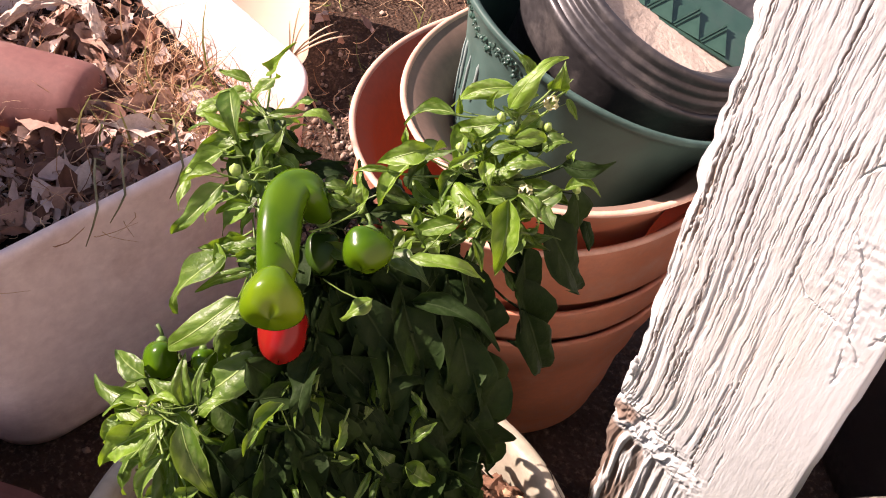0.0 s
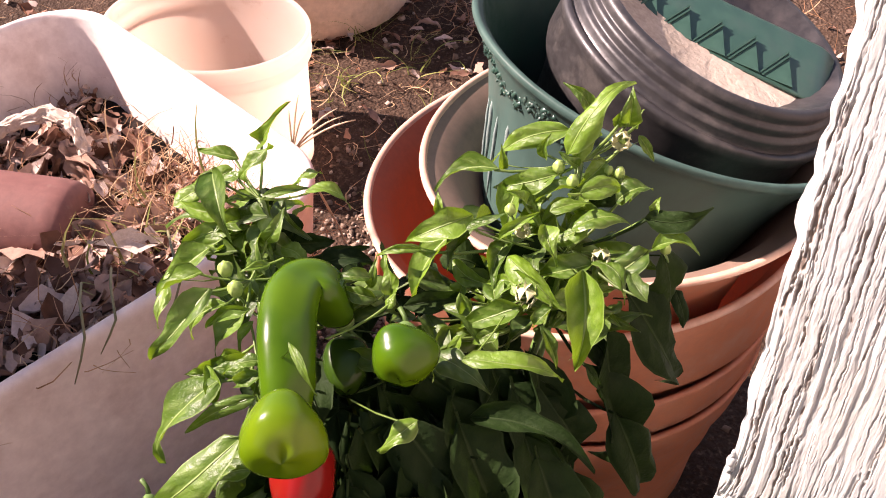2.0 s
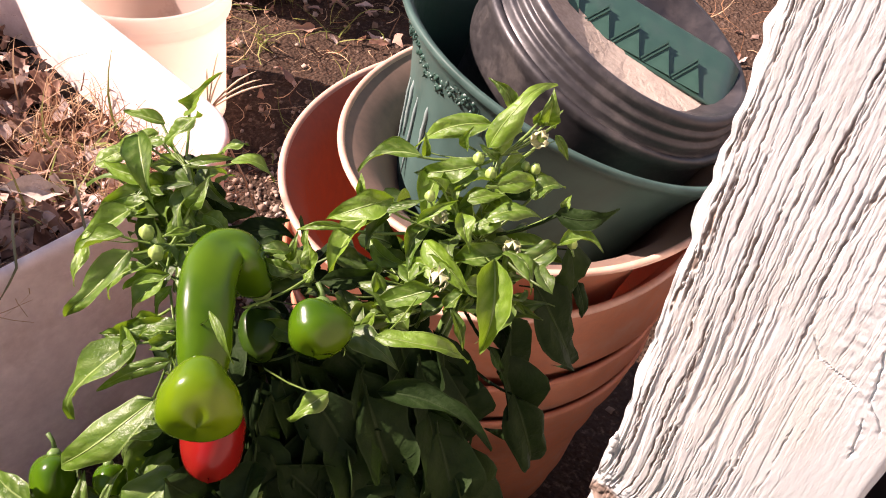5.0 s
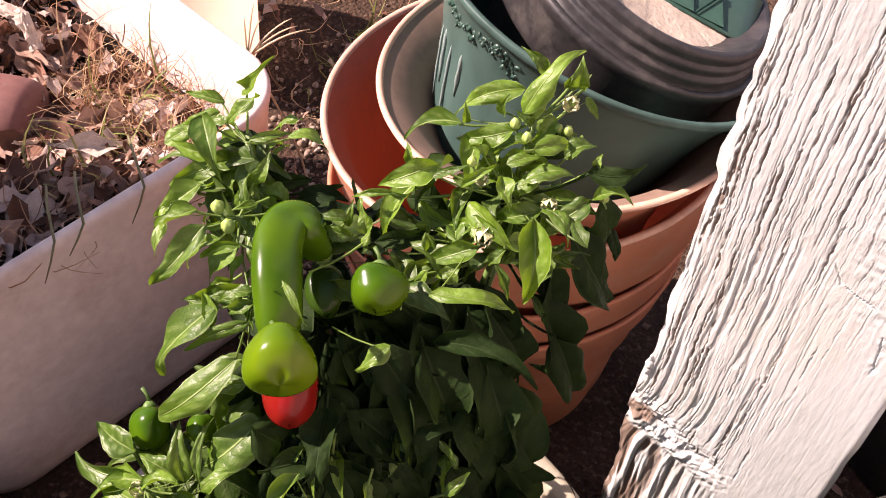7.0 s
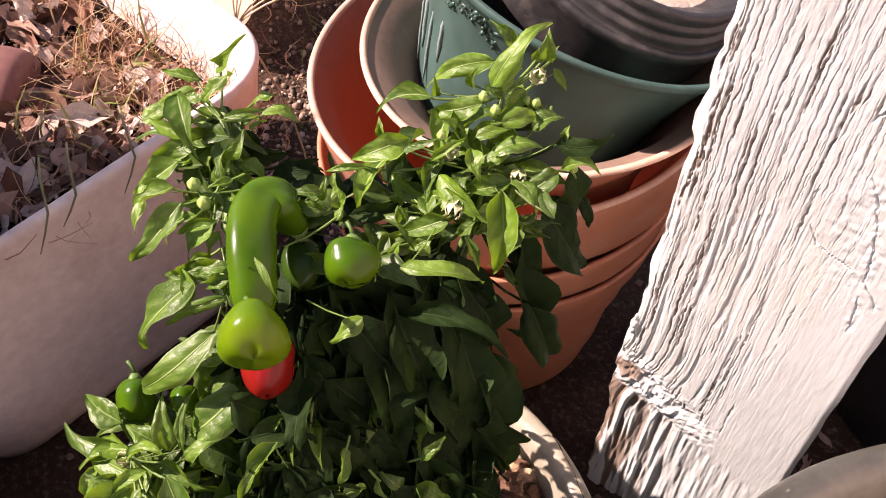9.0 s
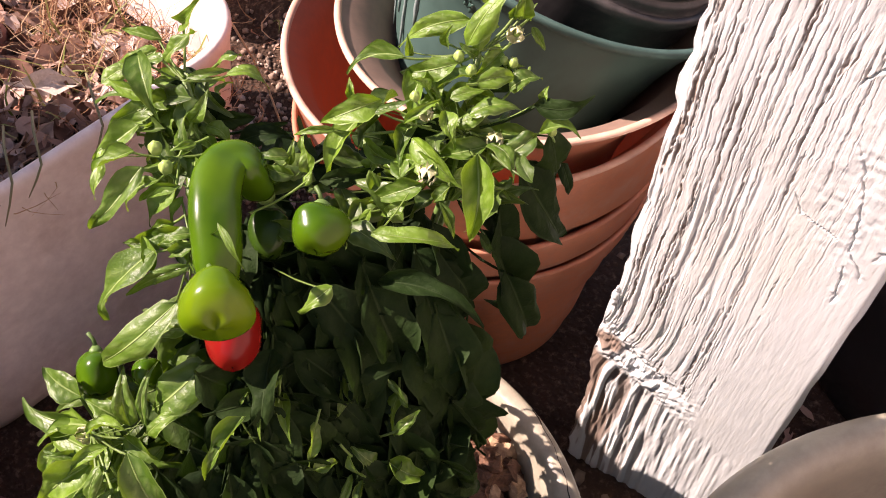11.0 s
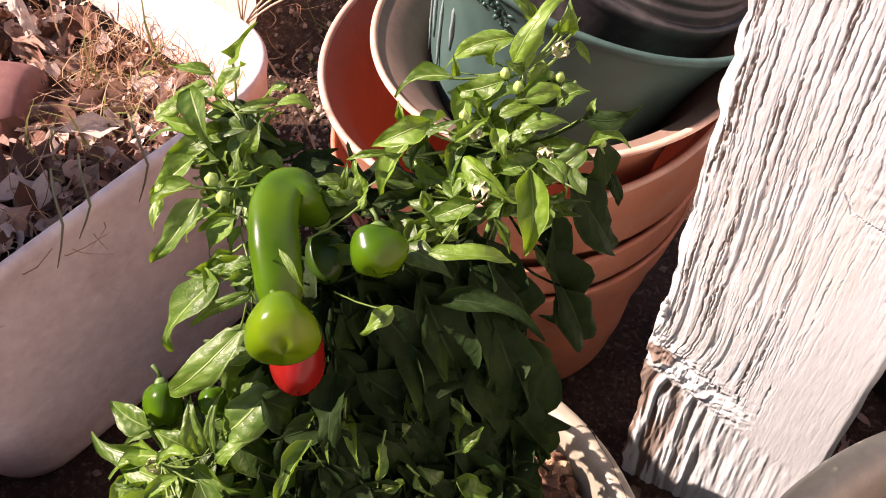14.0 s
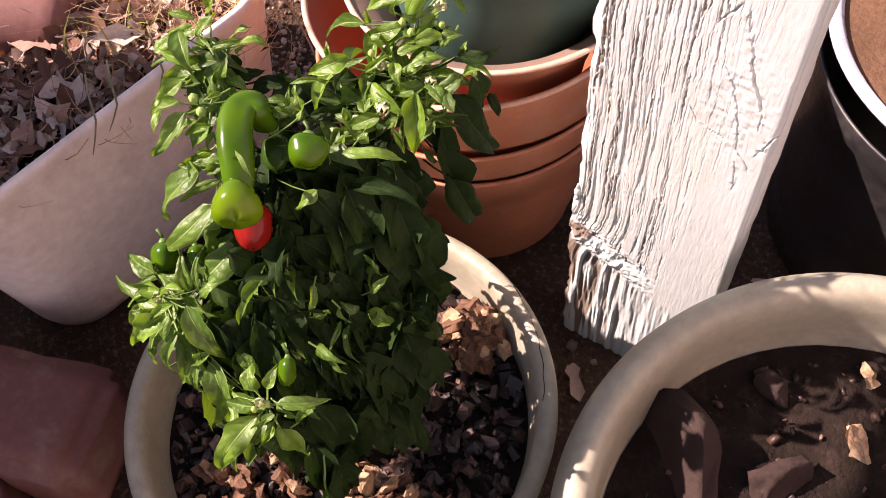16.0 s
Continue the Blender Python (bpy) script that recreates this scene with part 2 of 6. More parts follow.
# ---- builders ----
def mesh_of(name, bm, material, smooth=True):
    me = bpy.data.meshes.new(name)
    bm.normal_update()
    bm.to_mesh(me)
    bm.free()
    me.materials.append(material)
    if smooth:
        me.polygons.foreach_set("use_smooth", [True] * len(me.polygons))
    return me


def from_lists(name, verts, faces, material, smooth=True):
    me = bpy.data.meshes.new(name)
    me.from_pydata(verts, [], faces)
    me.materials.append(material)
    if smooth:
        me.polygons.foreach_set("use_smooth", [True] * len(me.polygons))
    me.update()
    return me


def base(name, m, label, category, group="", kind=""):
    ob = new(name)
    ob.empty_display_size = 0.02
    ob.matrix_world = m
    return tagged(ob, label, category, group, kind)


def part(name, data, parent, label="", material=None, smooth=True):
    """Links a mesh (or a bmesh with its material) as one part of a thing, in the thing's own axes."""
    me = data if material is None else mesh_of(name, data, material, smooth)
    ob = new(name, me)
    ob.parent = parent
    return tagged(ob, label)


def lathe(profile, seg=72, wobble=0.0, closed=True):
    """A turned body: profile of (radius, height) from outer foot over the rim to the inside."""
    bm = bmesh.new()
    rings = []
    for k, (r, z) in enumerate(profile):
        if r < 1e-5:
            rings.append([bm.verts.new((0, 0, z))])
            continue
        ring = []
        for i in range(seg):
            a = 2 * math.pi * i / seg
            rr = r * (1 + wobble * noise.noise((math.cos(a) * 1.3, math.sin(a) * 1.3, z * 6)))
            ring.append(bm.verts.new((rr * math.cos(a), rr * math.sin(a), z)))
        rings.append(ring)
    for a, b in zip(rings, rings[1:]):
        for i in range(seg):
            j = (i + 1) % seg
            if len(a) == 1 and len(b) == 1:
                continue
            if len(a) == 1:
                bm.faces.new((a[0], b[j], b[i]))
            elif len(b) == 1:
                bm.faces.new((a[i], a[j], b[0]))
            else:
                bm.faces.new((a[i], a[j], b[j], b[i]))
    return bm


def tube(points, radii, seg=7):
    """A round stem through the points."""
    bm = bmesh.new()
    pts = [Vector(p) for p in points]
    rings = []
    side = Vector((1, 0, 0.3)).normalized()
    for i, p in enumerate(pts):
        d = (pts[min(i + 1, len(pts) - 1)] - pts[max(i - 1, 0)]).normalized()
        side = (side - d * side.dot(d)).normalized()
        up = d.cross(side)
        rings.append([bm.verts.new(p + (side * math.cos(a) + up * math.sin(a)) * radii[i]) for a in [2 * math.pi * k / seg for k in range(seg)]])
    for a, b in zip(rings, rings[1:]):
        for i in range(seg):
            j = (i + 1) % seg
            bm.faces.new((a[i], a[j], b[j], b[i]))
    bm.faces.new(rings[0][::-1])
    bm.faces.new(rings[-1])
    return bm


def bend(a, b, sag, n=6):
    """Points from a to b, bowed by the vector sag."""
    a, b, sag = Vector(a), Vector(b), Vector(sag)
    return [a.lerp(b, i / n) + sag * (4 * (i / n) * (1 - i / n)) for i in range(n + 1)]


def lean(tx, ty):
    """A turn that tips a level ring so that it rises by tx along x and ty along y."""
    z = Vector((-tx, -ty, 1)).normalized()
    x = Vector((1, 0, tx)).normalized()
    y = z.cross(x)
    return Matrix((x, y, z)).transposed().to_4x4()


def scatter_mesh(name, pieces, material, smooth=True):
    """One mesh out of many (verts, faces) pieces."""
    verts, faces = [], []
    for v, f in pieces:
        o = len(verts)
        verts.extend(v)
        faces.extend([tuple(i + o for i in q) for q in f])
    return from_lists(name, verts, faces, material, smooth)


def dead_leaf_piece(rng, centre, size, tilt=0.6):
    """A curled dry leaf as points and faces."""
    turn = Euler((rng.uniform(-tilt, tilt), rng.uniform(-tilt, tilt), rng.uniform(0, 6.28))).to_matrix()
    curl, fold, w = rng.uniform(-2.6, 3.2), rng.uniform(-0.6, 1.6), rng.uniform(0.28, 0.66)
    verts, faces = [], []
    nu, nv = 6, 5
    ph = rng.uniform(0, 9)
    for i in range(nu):
        u = i / (nu - 1)
        half = w * (math.sin(math.pi * min(1, u * 0.92 + 0.08)) ** 0.7) * (0.75 + 0.35 * math.sin(ph + u * 9))
        for j in range(nv):
            v = j / (nv - 1) * 2 - 1
            x = u - 0.5
            z = curl * 0.3 * x * x + fold * 0.4 * half * abs(v) ** 1.5 + 0.05 * math.sin(ph + u * 11 + v * 3)
            verts.append(tuple(Vector(centre) + turn @ Vector((x, v * half * 0.5, z)) * size))
    for i in range(nu - 1):
        for j in range(nv - 1):
            a = i * nv + j
            faces.append((a, a + 1, a + nv + 1, a + nv))
    return verts, faces


def blade_piece(rng, foot, height, width, lean_by, heading):
    """A grass blade that bows over."""
    verts, faces = [], []
    d = Vector((math.cos(heading), math.sin(heading), 0))
    s = Vector((-d.y, d.x, 0))
    n = 5
    kink = rng.uniform(-0.7, 0.7)
    for i in range(n + 1):
        u = i / n
        p = Vector(foot) + d * (lean_by * u ** 1.7) + s * (kink * lean_by * math.sin(u * 3)) + Vector((0, 0, height * (u - 0.25 * u * u)))
        w = width * (1 - u) ** 0.6 * 0.5 + 0.0002
        verts += [tuple(p - s * w), tuple(p + s * w + Vector((0, 0, w * 0.4)))]
    for i in range(n):
        faces.append((2 * i, 2 * i + 1, 2 * i + 3, 2 * i + 2))
    return verts, faces


def chunk_piece(rng, centre, size, flat=(1, 1, 1)):
    """A broken, angular chunk of bark or stone."""
    turn = Euler((rng.uniform(0, 6.28), rng.uniform(0, 6.28), rng.uniform(0, 6.28))).to_matrix()
    pts = [(-1, -1, -1), (1, -1, -1), (1, 1, -1), (-1, 1, -1), (-1, -1, 1), (1, -1, 1), (1, 1, 1), (-1, 1, 1), (0, 0, 1.1), (0, 0, -1.1), (1.1, 0, 0), (-1.1, 0, 0), (0, 1.1, 0), (0, -1.1, 0)]
    quads = [(4, 5, 6, 7, 8), (3, 2, 1, 0, 9), (1, 2, 6, 5, 10), (3, 0, 4, 7, 11), (2, 3, 7, 6, 12), (0, 1, 5, 4, 13)]
    v = []
    for p in pts:
        q = Vector([c * k * (1 + rng.uniform(-0.34, 0.34)) for c, k in zip(p, flat)]) * size * 0.5
        v.append(tuple(Vector(centre) + turn @ q))
    f = []
    for a, b, c, d, m in quads:
        f += [(a, b, m), (b, c, m), (c, d, m), (d, a, m)]
    return v, f


# ---- setting: the ground ----
def ground_height(x, y):
    r = math.hypot(x + 0.3, y - 0.5)
    k = 1 / (1 + (r / 6) ** 2)
    return k * (0.012 * noise.noise((x * 5, y * 5, 0.3)) + 0.004 * noise.noise((x * 23, y * 23, 1.7))) - 0.008


def build_ground():
    n = 150
    steps = [math.sinh((i / n * 2 - 1) * 7.4) / math.sinh(7.4) * 400 for i in range(n + 1)]
    verts = [(x - 0.3, y + 0.6, ground_height(x - 0.3, y + 0.6)) for y in steps for x in steps]
    faces = [(j * (n + 1) + i, j * (n + 1) + i + 1, (j + 1) * (n + 1) + i + 1, (j + 1) * (n + 1) + i) for j in range(n) for i in range(n)]
    tagged(new("ground", from_lists("ground", verts, faces, GROUND)), "dry brown earth with gravel and dead leaves", "ground", kind="structure")


build_ground()


def build_shade_walls():
    """Unseen board walls beside the planter, added to cast shade: low in one stretch, tall in the next, with an opening
    between.
    """
    # the spans and gaps are set by where shade should fall
    for name, spans in (("shade_wall_west", ((-0.172, 0.06, -0.02, 0.99), (0.06, 0.23, -0.02, 1.045))), ("shade_wall_southwest", ((-0.28, -0.225, -0.02, 1.09), (-0.225, -0.172, -0.02, 1.012), (-0.28, -0.240, 1.425, 2.5), (-0.240, 0.0, 1.55, 2.5), (-1.45, -0.28, -0.02, 2.5)))):
        ob = tagged(new(name), "added grey board wall, unseen, that casts shade", "wall", kind="structure")
        for y0, y1, z0, z1 in spans:
            count = max(1, round((y1 - y0) / 0.14))
            w = (y1 - y0) / count
            bm = bmesh.new()
            bmesh.ops.create_cube(bm, size=1, matrix=Matrix.Translation((0, 0, (z0 + z1) / 2)) @ Matrix.Diagonal((0.022, w - 0.001, z1 - z0, 1)))
            bmesh.ops.bevel(bm, geom=bm.edges[:], offset=0.003, segments=1, affect="EDGES")
            me = mesh_of("board", bm, SHADE_BOARDS, False)
            for i in range(count):
                b = part("board", me, ob)
                b.location = (-1.06, y0 + w * (i + 0.5), 0)


build_shade_walls()


def build_bounce_wall():
    """A plain pale wall, unseen, added to bounce sunlight onto the shaded sides."""
    bm = bmesh.new()
    bmesh.ops.create_cube(bm, size=1, matrix=Matrix.Translation((1.35, -0.1, 0.99)) @ Matrix.Diagonal((0.20, 3.4, 2.02, 1)))
    bmesh.ops.bevel(bm, geom=bm.edges[:], offset=0.01, segments=2, affect="EDGES")
    tagged(new("wall_east", mesh_of("wall_east", bm, BOUNCE_RENDER, False)), "added pale wall, unseen, that bounces sunlight into the shade", "wall", kind="structure")


build_bounce_wall()


# ---- setting: the painted board ----
def lattice(seed):
    rng = np.random.RandomState(seed)
    return rng.uniform(-1, 1, (256, 256))


def vnoise(x, y, seed):
    """Smooth value noise on arrays."""
    g = lattice(seed)
    xi, yi = np.floor(x).astype(int), np.floor(y).astype(int)
    fx, fy = x - xi, y - yi
    fx, fy = fx * fx * (3 - 2 * fx), fy * fy * (3 - 2 * fy)
    at = lambda i, j: g[i % 256, j % 256]
    return (at(xi, yi) * (1 - fx) + at(xi + 1, yi) * fx) * (1 - fy) + (at(xi, yi + 1) * (1 - fx) + at(xi + 1, yi + 1) * fx) * fy


# where the paint has split: ends of each crack as (x, z), and its half width
SPLITS = (((0.034, 0.556), (0.040, 0.533), 0.0009), ((0.040, 0.533), (0.047, 0.507), 0.0013), ((0.047, 0.507), (0.061, 0.472), 0.0015), ((0.061, 0.472), (0.0625, 0.452), 0.0010),
          ((0.030, 0.501), (0.044, 0.470), 0.0009), ((0.044, 0.470), (0.052, 0.422), 0.0008), ((0.052, 0.422), (0.066, 0.402), 0.0008), ((0.0113, 0.4495), (0.0192, 0.4367), 0.0010), ((0.019, 0.437), (0.043, 0.428), 0.0008),
          ((0.015, 0.537), (0.028, 0.560), 0.0010), ((0.053, 0.408), (0.058, 0.374), 0.0008), ((0.066, 0.423), (0.0765, 0.455), 0.0011))


def build_post():
    x0, x1, yf, yb, top = -0.069, 0.0775, 0.4965, 0.541, 1.25
    nx, nz = 620, 1150
    xs = np.linspace(x0, x1, nx)
    zs = np.concatenate([np.linspace(-0.02, 0.72, nz - 60), np.linspace(0.725, top, 60)])
    X, Z = np.meshgrid(xs, zs)
    s = np.clip((X - x0) / (x1 - x0), 0, 1)
    # grain that runs up the board and swerves round the knot and the split
    kd = np.hypot((X + 0.052) / 0.040, (Z - 0.205) / 0.030)
    hd = np.hypot((X - 0.044) / 0.024, (Z - 0.468) / 0.055)
    swerve = 0.008 * np.exp(-kd ** 2) * np.sign(Z - 0.205) + 0.007 * np.exp(-hd ** 2) * np.tanh((X - 0.044) / 0.01)
    U = X + 0.0018 * vnoise(X * 9, Z * 7, 3) + 0.0003 * vnoise(X * 40, Z * 22, 4) + 0.00022 * vnoise(X * 400, Z * 130, 31) + swerve - 0.03 * np.clip(Z - 0.50, 0, 1)
    fade = np.clip(1.1 - 2.3 * np.clip(s - 0.36, 0, 1) + 0.5 * np.clip((Z - 0.50) / 0.12, 0, 1) * np.clip((0.95 - s) / 0.2, 0, 1) - 0.55 * np.clip((0.40 - Z) / 0.2, 0, 1) * np.clip((s - 0.50) / 0.2, 0, 1), 0.0, 1)
    groove, bare = np.zeros_like(X), np.zeros_like(X)
    rng = np.random.RandomState(44)
    for k in range(380):
        # each crack: where it runs, how long, how wide and how deep
        q = rng.rand() ** 1.25
        c = x0 + 0.002 + q * 0.150
        mid, half = rng.uniform(0.16, 0.80), rng.uniform(0.018, 0.085)
        if mid < 0.42 and q > 0.62 and rng.rand() < 0.75:
            continue
        w = rng.uniform(0.00028, 0.00055) if rng.rand() < 0.74 else rng.uniform(0.0006, 0.0011)
        d = w * rng.uniform(0.85, 1.25)
        if mid > 0.45 and rng.rand() < 0.35:
            w, d = w * 1.35, d * 1.2
        r0, r1 = np.searchsorted(zs, [max(mid - half, 0.19), mid + half])
        c0, c1 = max(0, np.searchsorted(xs, c - 0.022)), np.searchsorted(xs, c + 0.022 + 0.02)
        if r1 - r0 < 4 or c1 - c0 < 2:
            continue
        z, u = Z[r0:r1, c0:c1], U[r0:r1, c0:c1]
        run = np.clip((1 - np.abs(z - mid) / half) * 3.0, 0, 1) * np.clip(0.75 + 1.1 * vnoise(z * 34, z * 0 + k, 51), 0, 1)
        ww = w * (0.35 + 0.65 * run) * (1 + 0.35 * vnoise(z * 160, z * 0 + k, 52))
        off = u - c - 0.0011 * vnoise(z * 26, z * 0 + k, 53) - 0.00045 * vnoise(z * 120, z * 0 + k, 54) - 0.00035 * vnoise(z * 330, z * 0 + k, 55)
        shape = np.clip((1 - np.abs(off) / ww) * 2.6, 0, 1) * run * np.clip(1.0 + 0.9 * vnoise(u * 900, z * 260, 56), 0.25, 1.1)
        groove[r0:r1, c0:c1] = np.maximum(groove[r0:r1, c0:c1], d * shape)
        bare[r0:r1, c0:c1] = np.maximum(bare[r0:r1, c0:c1], shape * (0.45 + 0.4 * (w > 0.0006)))
    groove, bare = groove * fade, bare * fade
    # close-set fine ribs on the lower half of the worn side
    ribs = np.clip((0.46 - Z) / 0.06, 0, 1) * np.clip((Z - 0.215) / 0.02, 0, 1) * np.clip((0.66 - s) / 0.25, 0, 1)
    comb = vnoise(U * 330, Z * 11 + 3, 5) + 0.4 * vnoise(U * 700, Z * 30, 22)
    groove = np.maximum(groove, 0.0012 * ribs * np.clip((comb - 0.10) / 0.28, 0, 1) * np.clip(0.8 + 0.8 * vnoise(X * 50, Z * 24, 23), 0.15, 1.2))
    groove += 0.0002 * (0.25 + 0.75 * fade) * np.clip((vnoise(U * 560, Z * 30 + 11, 6) - 0.1) / 0.3, 0, 1)
    h = -groove + (0.08 + 0.92 * fade) * (0.00007 * vnoise(X * 900, Z * 240, 57) + 0.00008 * vnoise(X * 430, Z * 170, 58)) + 0.00005 * vnoise(X * 520, Z * 120, 8) + 0.00007 * vnoise(X * 160, Z * 60, 9) + 0.0003 * vnoise(X * 22, Z * 9, 10)
    # paint that has pulled into fine wrinkles round the split
    h += 0.00045 * np.exp(-hd ** 2) * vnoise(X * 190 + Z * 60, Z * 230, 11)
    for (ax, az), (bx, bz), w in SPLITS:
        k = np.clip((Z - az) / (bz - az), 0, 1)
        split = np.abs(X - ax - (bx - ax) * k + 0.0013 * vnoise(Z * 90, Z * 0 + ax * 900, 12) + 0.0008 * vnoise(Z * 300, Z * 0 + ax * 700, 36))
        inside = np.clip((Z - min(az, bz) + 0.002) / 0.005, 0, 1) * np.clip((max(az, bz) + 0.002 - Z) / 0.005, 0, 1)
        h -= 1.7 * w * np.clip((1 - split / w) * 1.7, 0, 1) * inside * np.clip(0.85 + 0.7 * vnoise(X * 0 + ax * 500, Z * 140, 32), 0.2, 1)
        h += 0.0006 * np.exp(-((split - w) / 0.002) ** 2) * inside * vnoise(X * 300, Z * 260, 37)
    # the knot: a torn ledge that runs down to the right, with loose lumps
    ledge = (Z - (0.222 - 0.52 * (X + 0.067))) / 0.008
    kx = np.clip(1 - (X + 0.067) / 0.085, 0, 1)
    h -= 0.0042 * np.exp(-ledge ** 2) * (kx > 0) * np.minimum(1, kx * 3) * (0.75 + 0.5 * vnoise(X * 130, Z * 60, 33))
    h += 0.0030 * np.exp(-(ledge + 1.8) ** 2) * kx ** 0.5 * (0.2 + 1.1 * vnoise(X * 190, Z * 190, 13))
    h += np.exp(-((ledge + 0.6) / 3.0) ** 2) * kx ** 0.5 * (0.0012 * vnoise(X * 330, Z * 330, 34) + 0.0013 * vnoise(X * 130 + Z * 90, Z * 210, 38))
    # bare, stringy wood at the foot
    low = np.clip((0.198 - 0.5 * (X + 0.067) - Z) / 0.012, 0, 1) * np.clip(1.25 - s * 1.25, 0, 1)
    cord = vnoise(U * 190, Z * 14, 14) + 0.5 * vnoise(U * 420, Z * 34, 35)
    h += low * (0.0021 * cord - 0.0012)
    bare = np.maximum(bare, np.clip(1.25 - np.hypot((X + 0.061) / 0.014, (Z - 0.212) / 0.011), 0, 1) * 1.6)
    bare = np.maximum(bare, low * np.clip((0.15 - cord) / 0.25, 0, 1) * np.clip(1.25 - s * 1.9, 0, 1))
    bare = np.clip(bare, 0, 1)
    # worn, uneven arrises
    edge = np.exp(-((X - x0) / 0.004) ** 2)
    edge_r = np.exp(-((X - x1) / 0.0025) ** 2)
    h -= 0.003 * edge * (0.6 + 0.5 * vnoise(X * 0, Z * 45, 16)) + 0.0022 * edge_r
    XX = X + edge * (0.0028 * vnoise(X * 0 + 5, Z * 28, 17) + 0.0016 * vnoise(X * 0 + 9, Z * 95, 18)) + edge_r * 0.0008 * vnoise(X * 0 + 7, Z * 40, 19)
    XX = XX - 0.007 * np.clip((0.40 - Z) / 0.18, 0, 1) * np.clip(1 - s * 1.6, 0, 1)
    Y = yf - h
    n = nx * nz
    verts = np.stack([XX.ravel(), Y.ravel(), Z.ravel()], 1).tolist()
    idx = np.arange(n).reshape(nz, nx)
    faces = np.stack([idx[:-1, :-1].ravel(), idx[:-1, 1:].ravel(), idx[1:, 1:].ravel(), idx[1:, :-1].ravel()], 1).tolist()
    # sides and back
    loop = list(idx[0, :]) + list(idx[1:, -1]) + list(idx[-1, -2::-1]) + list(idx[-2:0:-1, 0])
    back = []
    for i in loop:
        back.append(len(verts))
        verts.append([verts[i][0], yb, verts[i][2]])
    for k in range(len(loop)):
        m = (k + 1) % len(loop)
        faces.append([int(loop[m]), int(loop[k]), back[k], back[m]])
    faces.append(back)
    me = from_lists("board", verts, faces, PAINT)
    a = me.attributes.new("bare", "FLOAT", "POINT")
    a.data.foreach_set("value", np.concatenate([bare.ravel(), np.full(len(back), 0.25)]).astype(np.float32))
    post = base("post", Matrix(), "upright weathered board with thick cracked white paint", "post", kind="structure")
    part("board", me, post)
    # a loose curl of paint on the near arris
    bm = bmesh.new()
    for k, (zz, r) in enumerate(((0.268, 0.0035), (0.276, 0.0045), (0.284, 0.003))):
        bmesh.ops.create_icosphere(bm, subdivisions=2, radius=r, matrix=Matrix.Translation((-0.0715, 0.4975, zz)) @ Matrix.Diagonal((0.7, 0.6, 1.5, 1)))
    for v in bm.verts:
        v.co += Vector((noise.noise(v.co * 400), noise.noise(v.co * 400 + Vector((7, 0, 0))), noise.noise(v.co * 300))) * 0.0014
    part("paint_flake", bm, post, "curled flake of white paint", PAINT)


build_post()


# ---- things: pots ----
def rounded_ring(u0, u1, v0, v1, rad, z, per=9):
    pts = []
    for cu, cv, a0 in ((u1 - rad, v1 - rad, 0), (u0 + rad, v1 - rad, 90), (u0 + rad, v0 + rad, 180), (u1 - rad, v0 + rad, 270)):
        for k in range(per + 1):
            a = radians(a0 + 90 * k / per)
            pts.append((cu + rad * math.cos(a), cv + rad * math.sin(a), z))
    return pts


def disc_surface(radius, z, seed, amp, n=26, seg=48):
    """A lumpy round surface of soil."""
    bm = bmesh.new()
    rings = [[bm.verts.new((0, 0, z))]]
    for k in range(1, n + 1):
        r = radius * k / n
        ring = []
        for i in range(seg):
            a = 2 * math.pi * i / seg
            x, y = r * math.cos(a), r * math.sin(a)
            dz = amp * (noise.noise((x * 14 + seed, y * 14, 0)) + 0.5 * noise.noise((x * 45, y * 45 + seed, 2)))
            ring.append(bm.verts.new((x, y, z + dz * (1 - (k / n) ** 6))))
        rings.append(ring)
    for i in range(seg):
        bm.faces.new((rings[0][0], rings[1][i], rings[1][(i + 1) % seg]))
    for a, b in zip(rings[1:], rings[2:]):
        for i in range(seg):
            j = (i + 1) % seg
            bm.faces.new((a[i], b[i], b[j], a[j]))
    return bm


def build_left_pot():
    pot = base("flower_pot", Matrix.Translation((-0.167, 0.237, 0)), "round cream plastic flower pot holding the pepper plant", "flower pot", "cream pots")
    body = [(0.0, -0.004), (0.118, -0.004), (0.126, 0.002), (0.150, 0.080), (0.166, 0.150), (0.172, 0.185), (0.173, 0.192), (0.186, 0.195)]
    part("body", lathe(body, 96), pot, "", CREAM)
    rim = [(0.186, 0.195), (0.190, 0.197), (0.1925, 0.205), (0.1930, 0.213), (0.1905, 0.2178), (0.186, 0.2190), (0.180, 0.2180), (0.1765, 0.2150), (0.174, 0.205), (0.170, 0.180), (0.164, 0.140), (0.0, 0.138)]
    r = part("rim", lathe(rim, 128), pot, "rounded cream rim with a hairline crack", CREAM)
    pts = []
    for i in range(15):
        a = radians(66 - i * 2.6)
        rad = 0.1905 - 0.0105 * (i / 14) + 0.0007 * math.sin(i * 2.1)
        pts.append((rad * math.cos(a), rad * math.sin(a), 0.2187 if rad < 0.187 else 0.2181))
    part("crack", tube(pts, [0.0004] * 15, 5), r, "dark hairline crack", SOIL)
    part("soil", disc_surface(0.1715, 0.163, 3.1, 0.012), pot, "dark moist potting soil", SOIL)


